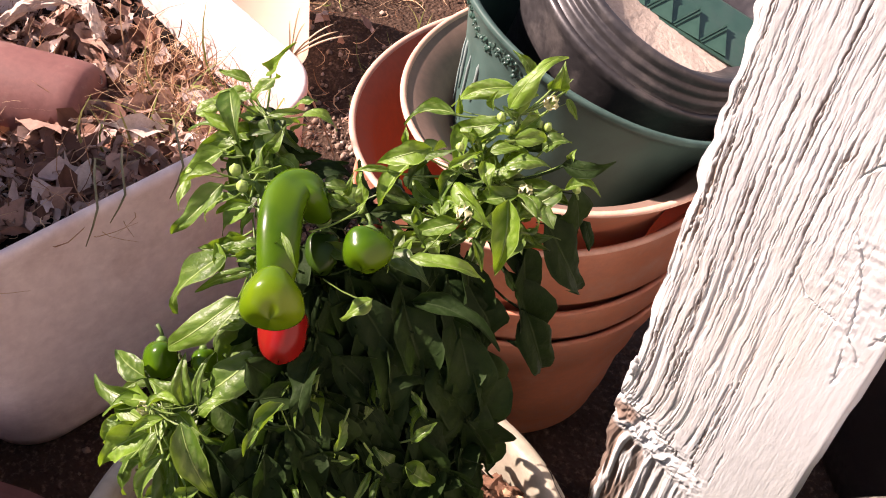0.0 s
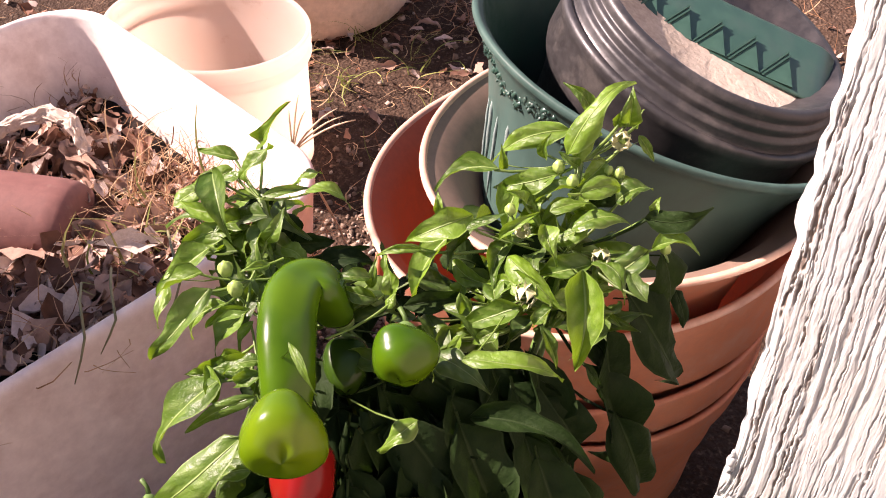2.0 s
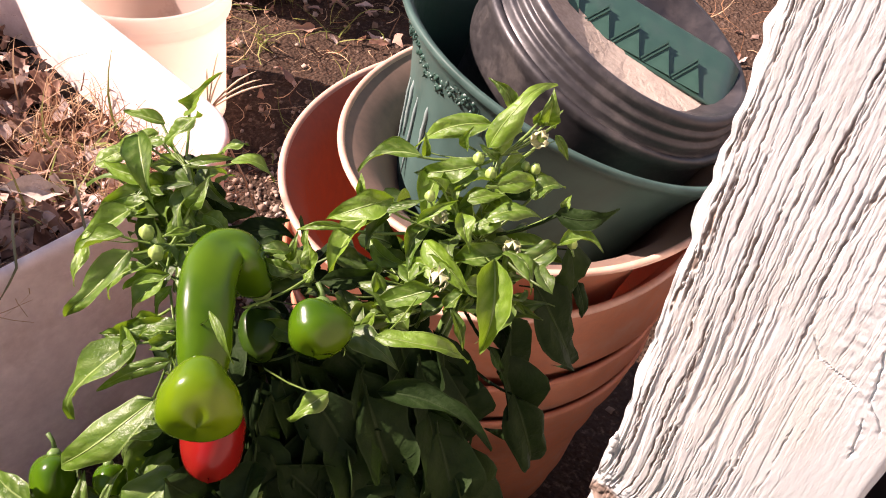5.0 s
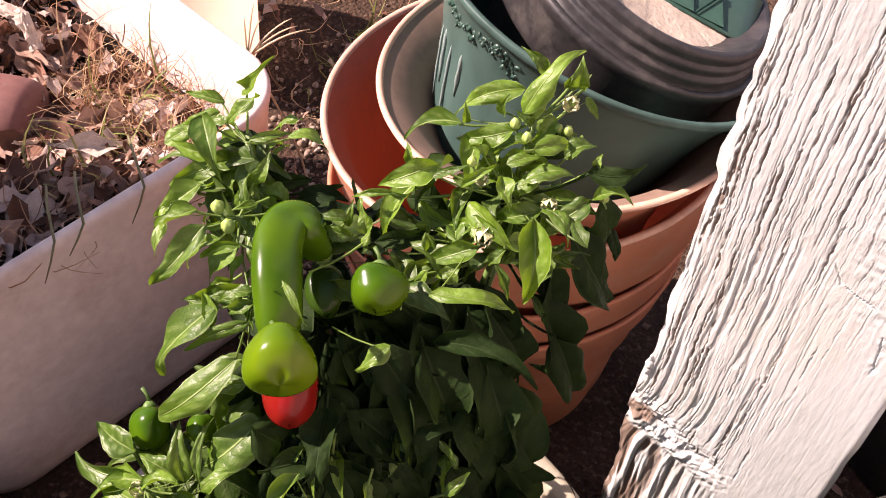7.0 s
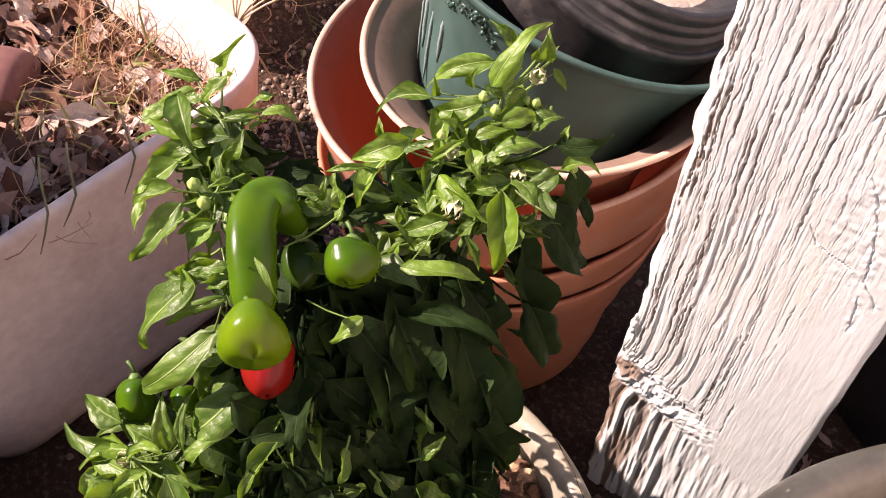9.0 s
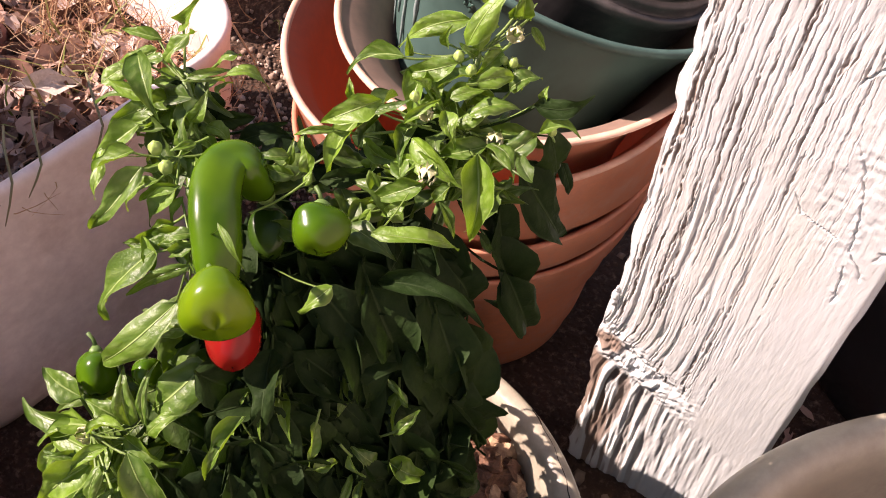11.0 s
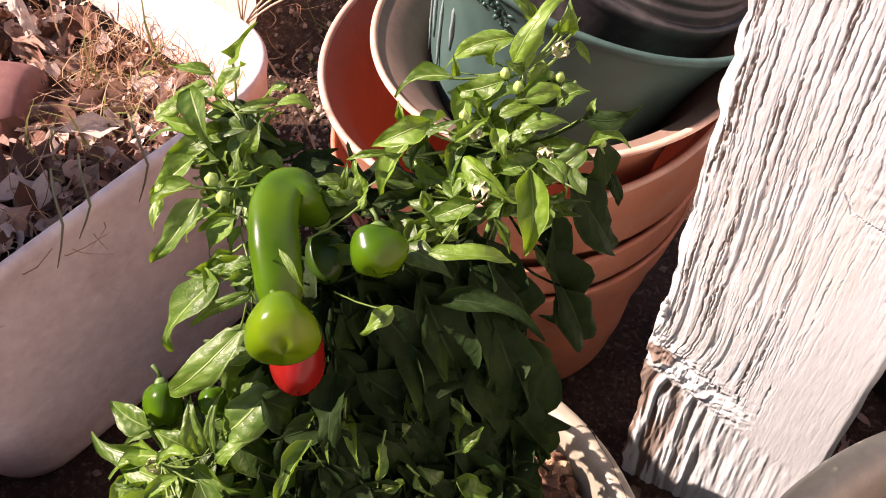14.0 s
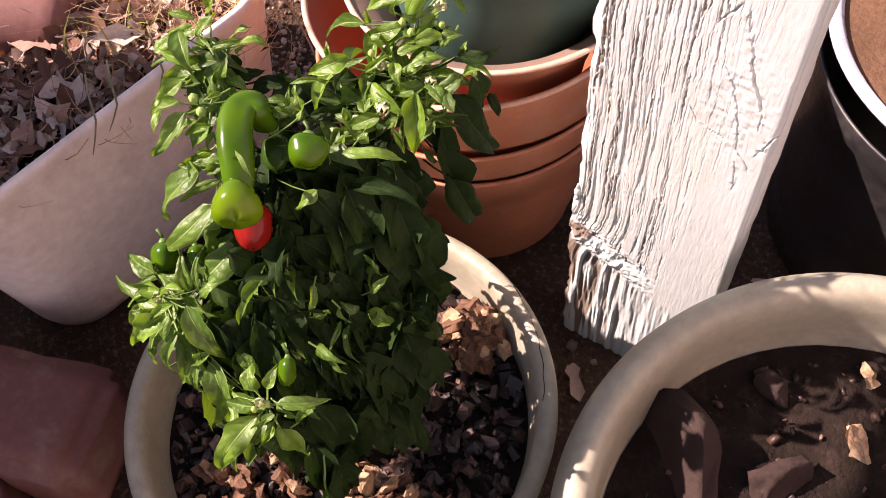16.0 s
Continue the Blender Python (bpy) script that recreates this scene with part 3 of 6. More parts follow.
def build_right_pot():
    pot = base("flower_pot", Matrix.Translation((0.266, 0.305, 0)), "large cream flower pot with a thick rolled rim", "flower pot", "cream pots")
    body = [(0.0, -0.004), (0.140, -0.004), (0.150, 0.004), (0.182, 0.120), (0.200, 0.230), (0.204, 0.268)]
    part("body", lathe(body, 96), pot, "", CREAM)
    rim = [(0.204, 0.268), (0.214, 0.268), (0.226, 0.276), (0.2318, 0.290), (0.2322, 0.304), (0.2275, 0.3185), (0.2190, 0.3260), (0.2120, 0.3265), (0.2055, 0.322), (0.2015, 0.314), (0.1995, 0.302), (0.198, 0.280), (0.193, 0.230), (0.0, 0.226)]
    part("rim", lathe(rim, 144), pot, "thick rolled cream rim", CREAM)
    part("soil", disc_surface(0.1945, 0.252, 8.4, 0.014), pot, "dark soil with stones and chips", SOIL)


build_left_pot()
build_right_pot()


def clay_pot(name, m, rim_r, height, base_r, band, thick, outer, inner, label, group="", rim_mat=None, bell=1.0, drop=0.0065):
    """A tapering pot with a raised band under its rim. Its origin is the middle of the rim's top."""
    pot = base(name, m, label, "flower pot", group)
    h = height
    rb = rim_r - 0.006
    taper = lambda z: base_r + (rb - base_r) * max(0.0, (z + h) / h) ** bell
    step = taper(-band) - 0.002
    outside = [(0.0, -h), (base_r - 0.004, -h), (base_r, -h + 0.004)]
    outside += [(taper(-h + (h - band) * k / 4) - 0.002, -h + (h - band) * k / 4) for k in (1, 2, 3)]
    outside += [(step, -band - 0.006), (step + drop * 0.6, -band - 0.001), (step + drop, -band + 0.003), (rim_r - 0.0006, -0.0032)]
    part("body", lathe(outside, 112), pot, "", outer)
    lip = [(rim_r - 0.0006, -0.0032), (rim_r, -0.0016), (rim_r - 0.0008, -0.0002), (rim_r - thick * 0.5, 0.0006), (rim_r - thick, -0.0004), (rim_r - thick - 0.0006, -0.003)]
    part("rim", lathe(lip, 112), pot, "pale worn rim", rim_mat or TERRA_RIM)
    ri = rim_r - thick - 0.0006
    inside = [(ri, -0.003)] + [(min(ri, taper(-h * k / 14) - thick - 0.003), -h * k / 14) for k in range(1, 14)] + [(base_r - thick, -h + 0.008), (0.0, -h + 0.008)]
    part("inner_wall", lathe(inside, 112), pot, "bare matt inside", inner)
    return pot


clay_pot("clay_pot", Matrix.Translation((-0.256, 0.618, 0.226)) @ lean(0.02, 0.0), 0.1580, 0.230, 0.106, 0.040, 0.0045, TERRA, TERRA_INNER, "orange terracotta pot on the ground holding stacked pots", "stacked pots", TERRA, drop=0.008)
clay_pot("clay_pot", Matrix.Translation((-0.256, 0.618, 0.274)) @ lean(0.03, 0.0), 0.1625, 0.240, 0.112, 0.044, 0.0045, TERRA, TERRA_INNER, "orange terracotta pot stacked in another", "stacked pots", TERRA, drop=0.009)
clay_pot("clay_pot", Matrix.Translation((-0.252, 0.622, 0.3540)) @ lean(0.052, 0.004), 0.1685, 0.240, 0.118, 0.076, 0.0055, TERRA, TERRA_INNER, "orange terracotta pot with a raised band, stacked", "stacked pots", drop=0.010)
clay_pot("clay_pot", Matrix.Translation((-0.2128, 0.6028, 0.414)) @ lean(0.0424, 0.007), 0.1425, 0.215, 0.070, 0.018, 0.0048, TERRA, TERRA_PALE, "faded terracotta pot with a greyish inside, stacked", "stacked pots", bell=2.2)


DRIP = two_tone("dried_drip", (0.16, 0.22, 0.20), (0.26, 0.33, 0.31), 60, 300, 0.5)


def build_green_pot():
    m = Matrix.Translation((-0.2015, 0.641, 0.4626)) @ lean(-0.25, -0.262)
    pot = base("green_pot", m, "flared green plastic pot, tipped over inside the stacked clay pots", "flower pot", "stacked pots")
    out = [(0.0, -0.165), (0.078, -0.165), (0.083, -0.16), (0.091, -0.13), (0.100, -0.10), (0.108, -0.065), (0.117, -0.038), (0.127, -0.016), (0.1345, -0.006), (0.1385, -0.005)]
    part("body", lathe(out, 112), pot, "", GREEN_POT)
    rim = [(0.1385, -0.005), (0.1400, -0.0030), (0.1402, -0.0005), (0.1392, 0.0008), (0.1365, 0.0004), (0.1325, -0.002)]
    part("rim", lathe(rim, 112), pot, "thin folded green rim", GREEN_POT)
    # the hollow's shade is put into the inside's darker green
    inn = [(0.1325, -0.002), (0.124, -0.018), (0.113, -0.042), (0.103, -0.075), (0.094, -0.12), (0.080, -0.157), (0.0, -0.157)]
    part("inner_wall", lathe(inn, 96), pot, "inside with its unlit look put into a darker green", GREEN_DARK)
    # raised leaf marks under the rim, and long drips
    rng = random.Random(5)
    pieces = []
    for k in range(170):
        a = radians(206 + 58 * rng.random())
        z = -0.017 - 0.013 * rng.random() - 0.006 * math.sin(a * 11)
        r = 0.1255 - (-0.016 - z) * 0.46 + 0.0006
        c = Vector((r * math.cos(a), r * math.sin(a), z))
        pieces.append(chunk_piece(rng, c, rng.uniform(0.0026, 0.0068), (1, 0.42, 0.36)))
    part("embossing", scatter_mesh("embossing", pieces, GREEN_DARK), pot, "dark raised leaf pattern")
    for a, z0, z1, w in ((222, -0.052, -0.10, 0.0022), (229, -0.058, -0.125, 0.0016), (238, -0.05, -0.09, 0.002), (215, -0.06, -0.12, 0.0014)):
        rr = lambda z: 0.1005 + (z + 0.10) * 0.22 + 0.0002
        p = [(rr(z) * math.cos(radians(a)), rr(z) * math.sin(radians(a)), z) for z in np.linspace(z0, z1, 6)]
        part("drip", tube(p, [w * 0.3, w, w * 0.8, w, w * 0.6, w * 0.2], 6), pot, "pale dried drip", DRIP)
    return pot


build_green_pot()


def build_black_pots():
    m = Matrix.Translation((-0.190, 0.665, 0.4605)) @ lean(-0.4245, -0.1926)
    stack = base("nursery_pot", m, "nested black nursery pots lying tipped in the green pot", "nursery pot", "stacked pots")
    out = [(0.0, -0.15), (0.072, -0.15), (0.078, -0.145), (0.088, -0.07), (0.094, -0.045), (0.0985, -0.040), (0.1005, -0.034), (0.1010, -0.012), (0.1045, -0.006), (0.1062, -0.001), (0.1055, 0.002), (0.1030, 0.0035), (0.1000, 0.002)]
    part("outer_pot", lathe(out, 112), stack, "black pot with a smooth band", BLACK_DUSTY)
    rings = [(0.1000, 0.002), (0.0985, 0.004), (0.0990, 0.0075), (0.0978, 0.0105), (0.0955, 0.0105), (0.0950, 0.0125), (0.0962, 0.0155), (0.0950, 0.0185), (0.0930, 0.0185), (0.0925, 0.0200), (0.0936, 0.0235), (0.0925, 0.0265), (0.0900, 0.0280), (0.0870, 0.0275)]
    part("ribbed_rim", lathe(rings, 112), stack, "ribbed rims of the inner black pots", BLACK_DUSTY)
    bed = [(0.0870, 0.0275), (0.0855, 0.0262), (0.080, 0.0215), (0.074, 0.0165), (0.069, 0.013), (0.0, 0.010)]
    for name, near, mat, label in (("silt", True, SILT, "crescent of pale dried silt"), ("inner_wall", False, BLACK, "")):
        bm = lathe(bed, 112)
        bmesh.ops.delete(bm, geom=[f for f in bm.faces if (f.calc_center_median().y < 0.034 and f.calc_center_median().x < 0.050) != near], context="FACES")
        for v in bm.verts:
            v.co.z += 0.0014 * noise.noise(v.co * 160) * (v.co.z < 0.027)
        part(name, bm, stack, label, mat)


build_black_pots()


def build_green_tray():
    """A square dark green pot that lies on its side; its face has a row of saw-toothed facets."""
    m = Matrix(((0.908, -0.405, -0.097, -0.1905), (0.239, 0.313, 0.915, 0.662), (-0.342, -0.855, 0.381, 0.4290), (0, 0, 0, 1)))
    pot = base("green_tray", m, "square dark green plastic pot lying in the black pots", "flower pot", "stacked pots")
    half, d, h = 0.0865, 0.045, 0.050
    bm = bmesh.new()
    rings = []
    for inset, z, rad in ((0.004, 0.002, 0.020), (0.0, 0.0, 0.024), (-0.0006, 0.0012, 0.0245), (0.0, 0.003, 0.024), (0.0052, h - 0.003, 0.022), (0.0075, h, 0.020), (0.014, h + 0.0006, 0.016)):
        rings.append([bm.verts.new(p) for p in rounded_ring(-half + inset, half - inset, -d + inset, d - inset, rad, z)])
    for p, q in zip(rings, rings[1:]):
        for i in range(len(p)):
            j = (i + 1) % len(p)
            bm.faces.new((p[i], p[j], q[j], q[i]))
    bm.faces.new(rings[-1])
    bm.faces.new(rings[0][::-1])
    part("wall", bm, pot, "", GREEN_DARK)
    # one facet: a flat ramp whose far side drops, with a raised lip on its slant
    lay = lambda u, z, out: (u, -d + 0.0052 * z / h - out, z)
    bm = bmesh.new()
    foot, tip, heel = (-0.0120, 0.0035), (0.0018, 0.0285), (0.0118, 0.0035)
    front = [bm.verts.new(lay(*foot, 0.0003)), bm.verts.new(lay(*tip, 0.0030)), bm.verts.new(lay(*heel, 0.0024))]
    back = [bm.verts.new(lay(*p, -0.002)) for p in (foot, tip, heel)]
    bm.faces.new(front[::-1])
    for i in range(3):
        j = (i + 1) % 3
        bm.faces.new((front[i], front[j], back[j], back[i]))
    for off in (0.0, 0.0026):
        a, b = lay(foot[0] + off, foot[1], 0.0006), lay(tip[0] + off * 0.6, tip[1] - off, 0.0033)
        side = Vector((0.0005, 0, -0.0003))
        v = [bm.verts.new(Vector(p) + q) for p in (a, b) for q in (side, -side, -side + Vector((0, -0.0009, 0)), side + Vector((0, -0.0009, 0)))]
        for i in range(4):
            j = (i + 1) % 4
            bm.faces.new((v[i], v[j], v[4 + j], v[4 + i]))
        bm.faces.new(v[4:]), bm.faces.new(v[3::-1])
    facet = mesh_of("facet", bm, GREEN_DARK, False)
    for k in range(5):
        o = part("facet", facet, pot)
        o.matrix_basis = Matrix.Translation((-0.058 + 0.0243 * k, 0, 0))


build_green_tray()


# ---- the square planter with its dead leaves ----
TUB = Matrix.Translation((-0.705, 0.40, 0)) @ Matrix.Rotation(radians(-12), 4, "Z")
TUB_BOX = (-0.257, 0.225, -0.222, 0.218)


def tub_soil(u, v):
    """The height of the planter's filling."""
    near = np.clip((u + 0.02) / 0.22, 0, 1)
    return 0.205 + 0.072 * near * np.clip((0.20 - v) / 0.2, 0, 1) ** 0.6 + 0.010 * noise.noise((u * 14, v * 14, 4.0)) + 0.004 * noise.noise((u * 50, v * 50, 1.0))


def build_tub():
    tub = base("planter", TUB, "square beige plastic planter with rounded corners, full of dead leaves", "planter")
    u0, u1, v0, v1 = TUB_BOX
    rows = []
    for inset, z, rad in ((0.05, -0.004, 0.05), (0.040, 0.0, 0.06), (0.034, 0.02, 0.066), (0.020, 0.14, 0.070), (0.008, 0.25, 0.072), (0.003, 0.292, 0.074), (0.0005, 0.303, 0.075), (0.0, 0.309, 0.075), (0.0015, 0.3128, 0.074), (0.005, 0.3145, 0.072), (0.0085, 0.3125, 0.07), (0.010, 0.306, 0.068), (0.012, 0.27, 0.066), (0.020, 0.19, 0.062)):
        rows.append(rounded_ring(u0 + inset, u1 - inset, v0 + inset, v1 - inset, rad, z))
    bm = bmesh.new()
    rings = [[bm.verts.new(p) for p in r] for r in rows]
    for a, b in zip(rings, rings[1:]):
        n = len(a)
        for i in range(n):
            j = (i + 1) % n
            bm.faces.new((a[i], a[j], b[j], b[i]))
    bm.faces.new(rings[0][::-1])
    # a slight warp, as old plastic has
    for v in bm.verts:
        k = max(0, v.co.z) / 0.31
        v.co.x += 0.005 * k * noise.noise((v.co.y * 5, 0, 1))
        v.co.z += 0.004 * k * noise.noise((v.co.x * 4, v.co.y * 4, 2))
    part("wall", bm, tub, "", BEIGE)
    bm = bmesh.new()
    n = 46
    grid = [[bm.verts.new((u0 + 0.016 + (u1 - u0 - 0.032) * i / n, v0 + 0.016 + (v1 - v0 - 0.032) * j / n, 0)) for i in range(n + 1)] for j in range(n + 1)]
    for row in grid:
        for v in row:
            v.co.z = tub_soil(v.co.x, v.co.y)
    for j in range(n):
        for i in range(n):
            cu, cv = abs(i + 0.5 - n / 2) / (n / 2), abs(j + 0.5 - n / 2) / (n / 2)
            if cu > 0.78 and cv > 0.78 and math.hypot(cu - 0.78, cv - 0.78) > 0.22:
                continue
            bm.faces.new((grid[j][i], grid[j][i + 1], grid[j + 1][i + 1], grid[j + 1][i]))
    part("soil", bm, tub, "dry dark soil", SOIL)
    return tub


build_tub()


def in_tub(rng, margin=0.03):
    u0, u1, v0, v1 = TUB_BOX
    u, v = rng.uniform(u0 + margin, u1 - margin), rng.uniform(v0 + margin, v1 - margin)
    return u, v, tub_soil(u, v)


def fill_tub():
    rng = random.Random(21)
    pieces = []
    for _ in range(1900):
        s = rng.choice((0.008, 0.012, 0.016, 0.022, 0.028, 0.036, 0.046)) * rng.uniform(0.8, 1.3)
        u, v, z = in_tub(rng, 0.024 + s * 0.55)
        pieces.append(dead_leaf_piece(rng, TUB @ Vector((u, v, z + rng.uniform(0, 0.022))), s, 0.8))
    tagged(new("leaf_litter", scatter_mesh("leaf_litter", pieces, LITTER)), "curled brown dead leaves lying in the beige planter", "dead leaves", kind="stuff")
    # singled-out large leaves
    for k, (u, v, s, z) in enumerate(((0.118, 0.055, 0.062, 0.292), (0.06, 0.10, 0.055, 0.255), (-0.03, 0.06, 0.060, 0.25), (0.02, 0.0, 0.058, 0.26), (0.15, -0.02, 0.050, 0.292), (-0.09, 0.11, 0.06, 0.24), (0.09, 0.16, 0.045, 0.23))):
        r2 = random.Random(90 + k)
        v_, f_ = dead_leaf_piece(r2, (0, 0, 0), s, 0.5)
        ob = new("dead_leaf", from_lists("dead_leaf", v_, f_, PALE_LEAF if k % 2 == 0 else LITTER))
        ob.location = TUB @ Vector((u, v, max(z - 0.012, tub_soil(u, v) + 0.006)))
        tagged(ob, "large curled pale brown dead leaf in the planter", "dead leaf", "large dead leaves")
    straw = []
    for _ in range(1100):
        u, v, z = in_tub(rng, 0.012)
        if rng.random() < 0.55:
            u, v = rng.uniform(-0.05, 0.20), rng.uniform(0.09, 0.205)
            z = tub_soil(u, v)
        p = TUB @ Vector((u, v, z))
        up = rng.uniform(0.015, 0.07) if rng.random() < 0.6 else rng.uniform(0.0, 0.018)
        straw.append(blade_piece(rng, p + Vector((0, 0, rng.uniform(0, 0.016))), up, rng.uniform(0.0004, 0.0012), rng.uniform(0.012, 0.06), rng.uniform(0, 6.28)))
    tagged(new("dry_grass", scatter_mesh("dry_grass", straw, STRAW)), "straw-coloured dry grass growing in the planter", "dry grass", kind="stuff")
    green = []
    for cu, cv in ((0.125, 0.035), (0.09, 0.075), (0.14, 0.09), (0.04, 0.14)):
        for _ in range(9):
            u, v = cu + rng.uniform(-0.012, 0.012), cv + rng.uniform(-0.012, 0.012)
            green.append(blade_piece(rng, TUB @ Vector((u, v, tub_soil(u, v))), rng.uniform(0.03, 0.075), rng.uniform(0.0016, 0.0034), rng.uniform(0.02, 0.06), rng.uniform(0, 6.28)))
    tagged(new("grass", scatter_mesh("grass", green, GRASS)), "yellow-green grass blades sprouting in the planter", "grass", kind="stuff")
    # tall stalks
    for u, v, h, l, a in ((-0.06, 0.13, 0.13, 0.02, 1.9), (0.05, 0.18, 0.12, 0.05, 2.4), (0.11, 0.19, 0.10, 0.05, 1.2)):
        ve, fa = blade_piece(rng, (0, 0, 0), h, 0.0024, l, a)
        ob = new("grass_stalk", from_lists("grass_stalk", ve, fa, STRAW if u < 0 else GRASS))
        ob.location = TUB @ Vector((u, v, tub_soil(u, v) - 0.004))
        tagged(ob, "single tall dry grass stalk in the planter", "grass", "grass stalks")
    # twigs that hang over the near wall
    for k, (u, v) in enumerate(((0.19, -0.005), (0.185, 0.05), (0.188, -0.03))):
        a = TUB @ Vector((u - 0.03, v + 0.03, 0.302))
        b = TUB @ Vector((0.228, v, 0.3165))
        c = TUB @ Vector((0.2315, v - 0.02, 0.298 - 0.006 * k))
        pts = [a, a.lerp(b, 0.5) + Vector((0, 0, 0.008)), b, b.lerp(c, 0.5) + Vector((0.002, 0, 0.002)), c]
        tagged(new("twig", mesh_of("twig", tube(pts, [0.0011, 0.0011, 0.0010, 0.0008, 0.0004], 6), WOODY)), "thin dry twig hanging over the planter's edge", "twig", "twigs")
    # a thick crumpled silvery stalk
    pts = [TUB @ Vector(p) for p in ((-0.175, 0.03, 0.235), (-0.16, 0.07, 0.258), (-0.13, 0.105, 0.272), (-0.10, 0.118, 0.268), (-0.075, 0.11, 0.245))]
    bm = tube(pts, [0.005, 0.007, 0.008, 0.008, 0.005], 12)
    bmesh.ops.subdivide_edges(bm, edges=bm.edges[:], cuts=5, use_grid_fill=True)
    for v in bm.verts:
        for f, k in ((150, 0.0040), (420, 0.0022)):
            v.co += Vector((noise.noise(v.co * f), noise.noise(v.co * f + Vector((3, 1, 0))), noise.noise(v.co * f + Vector((0, 9, 2))))) * k
    tagged(new("dry_stalk", mesh_of("dry_stalk", bm, PALE_LEAF, False)), "crumpled silvery dead leaf rolled up in the planter", "dead leaf")


fill_tub()

# a plum-coloured clay pot lying half buried in the planter
m = Matrix.Translation((-0.770, 0.412, 0.232)) @ Matrix.Rotation(radians(28), 4, "Z") @ Matrix.Rotation(radians(96), 4, "Y")
lying = base("clay_pot", m, "plum brown clay pot lying on its side among dead leaves", "flower pot")
part("body", lathe([(0.0, 0.094), (0.030, 0.094), (0.043, 0.091), (0.0475, 0.083), (0.049, 0.070), (0.0505, 0.0), (0.0525, -0.06)], 56, 0.02), lying, "", PLUM)
part("rim", lathe([(0.0525, -0.06), (0.058, -0.061), (0.058, -0.08), (0.052, -0.081), (0.049, -0.07), (0.045, 0.06), (0.0, 0.07)], 56), lying, "", PLUM)

# two dark clay blocks beside the planter
def clay_block(m, size, label):
    bm = bmesh.new()
    bmesh.ops.create_cube(bm, size=1, matrix=Matrix.Diagonal((*size, 1)))
    bmesh.ops.bevel(bm, geom=bm.edges[:], offset=0.014, segments=3, affect="EDGES")
    bmesh.ops.subdivide_edges(bm, edges=[e for e in bm.edges if e.calc_length() > 0.03], cuts=6, use_grid_fill=True)
    for v in bm.verts:
        v.co += Vector((noise.noise(v.co * 14), noise.noise(v.co * 14 + Vector((4, 0, 0))), noise.noise(v.co * 14 + Vector((0, 7, 0))))) * 0.006
    ob = new("paving_block", mesh_of("paving_block", bm, PLUM))
    ob.matrix_world = m
    return tagged(ob, label, "paving block", "paving blocks")


clay_block(pose(-0.505, 0.080, 0.052, 0, 0, 18), (0.21, 0.13, 0.12), "dark reddish clay block lying on the ground by the planter")
clay_block(pose(-0.435, -0.070, 0.046, 0, 2, -35), (0.20, 0.12, 0.11), "dark reddish clay block lying on the ground by the cream pot")


# ---- tubs behind ----
def build_bucket():
    b = base("bucket", Matrix.Translation((-0.907, 0.831, 0)) @ Matrix.Rotation(radians(5), 4, "Z") @ Matrix.Diagonal((1.37, 1.02, 1.0, 1.0)), "oval pale beige plastic bucket, empty, standing on the ground", "bucket")
    part("body", lathe([(0.0, -0.006), (0.086, -0.006), (0.0905, 0.0), (0.0925, 0.03), (0.1000, 0.150), (0.1010, 0.158), (0.1055, 0.160)], 96), b, "", BUCKET)
    part("rim", lathe([(0.1055, 0.160), (0.1065, 0.163), (0.1065, 0.172), (0.1055, 0.174), (0.1062, 0.176), (0.1075, 0.178), (0.1078, 0.190), (0.1085, 0.1935), (0.1075, 0.196), (0.1045, 0.196), (0.1035, 0.192)], 96), b, "ribbed band under the bucket's rim", BUCKET)
    part("inner_wall", lathe([(0.1035, 0.192), (0.1020, 0.178), (0.0875, 0.008), (0.082, 0.004), (0.0, 0.003)], 96), b, "smooth inside", BUCKET)


build_bucket()
clay_pot("planter_pot", Matrix.Translation((-1.075, 1.235, 0.245)), 0.200, 0.25, 0.150, 0.05, 0.008, BEIGE_PALE, BEIGE_PALE, "large pale beige plant pot standing on bare earth", rim_mat=BEIGE_PALE)

# black pot behind the board, and the clouded plastic saucer on it
clay_pot("nursery_pot", Matrix.Translation((0.232, 0.838, 0.2825)), 0.1990, 0.286, 0.188, 0.03, 0.004, BLACK, BLACK, "large black nursery pot standing in shade behind the board", rim_mat=BLACK)


def build_saucer():
    t = base("saucer", Matrix.Translation((0.232, 0.838, 0.2835)), "clouded plastic saucer full of brown soil lying on the black pot", "saucer")
    part("wall", lathe([(0.0, 0.0), (0.170, 0.0), (0.176, 0.002), (0.188, 0.030), (0.190, 0.033)], 96), t, "", GREY_PLASTIC)
    part("lip", lathe([(0.190, 0.033), (0.1965, 0.031), (0.1985, 0.0325), (0.1985, 0.0345), (0.196, 0.036), (0.187, 0.0365), (0.185, 0.034), (0.182, 0.029)], 96), t, "turned-down clouded lip", GREY_PLASTIC)
    part("soil", disc_surface(0.1835, 0.027, 5.5, 0.006), t, "brown soil", SAUCER_SOIL)


SAUCER_SOIL = two_tone("brown_soil", (0.10, 0.052, 0.030), (0.16, 0.085, 0.050), 20, 180, 0.95, 0.15, 0.8, 0.003)
build_saucer()


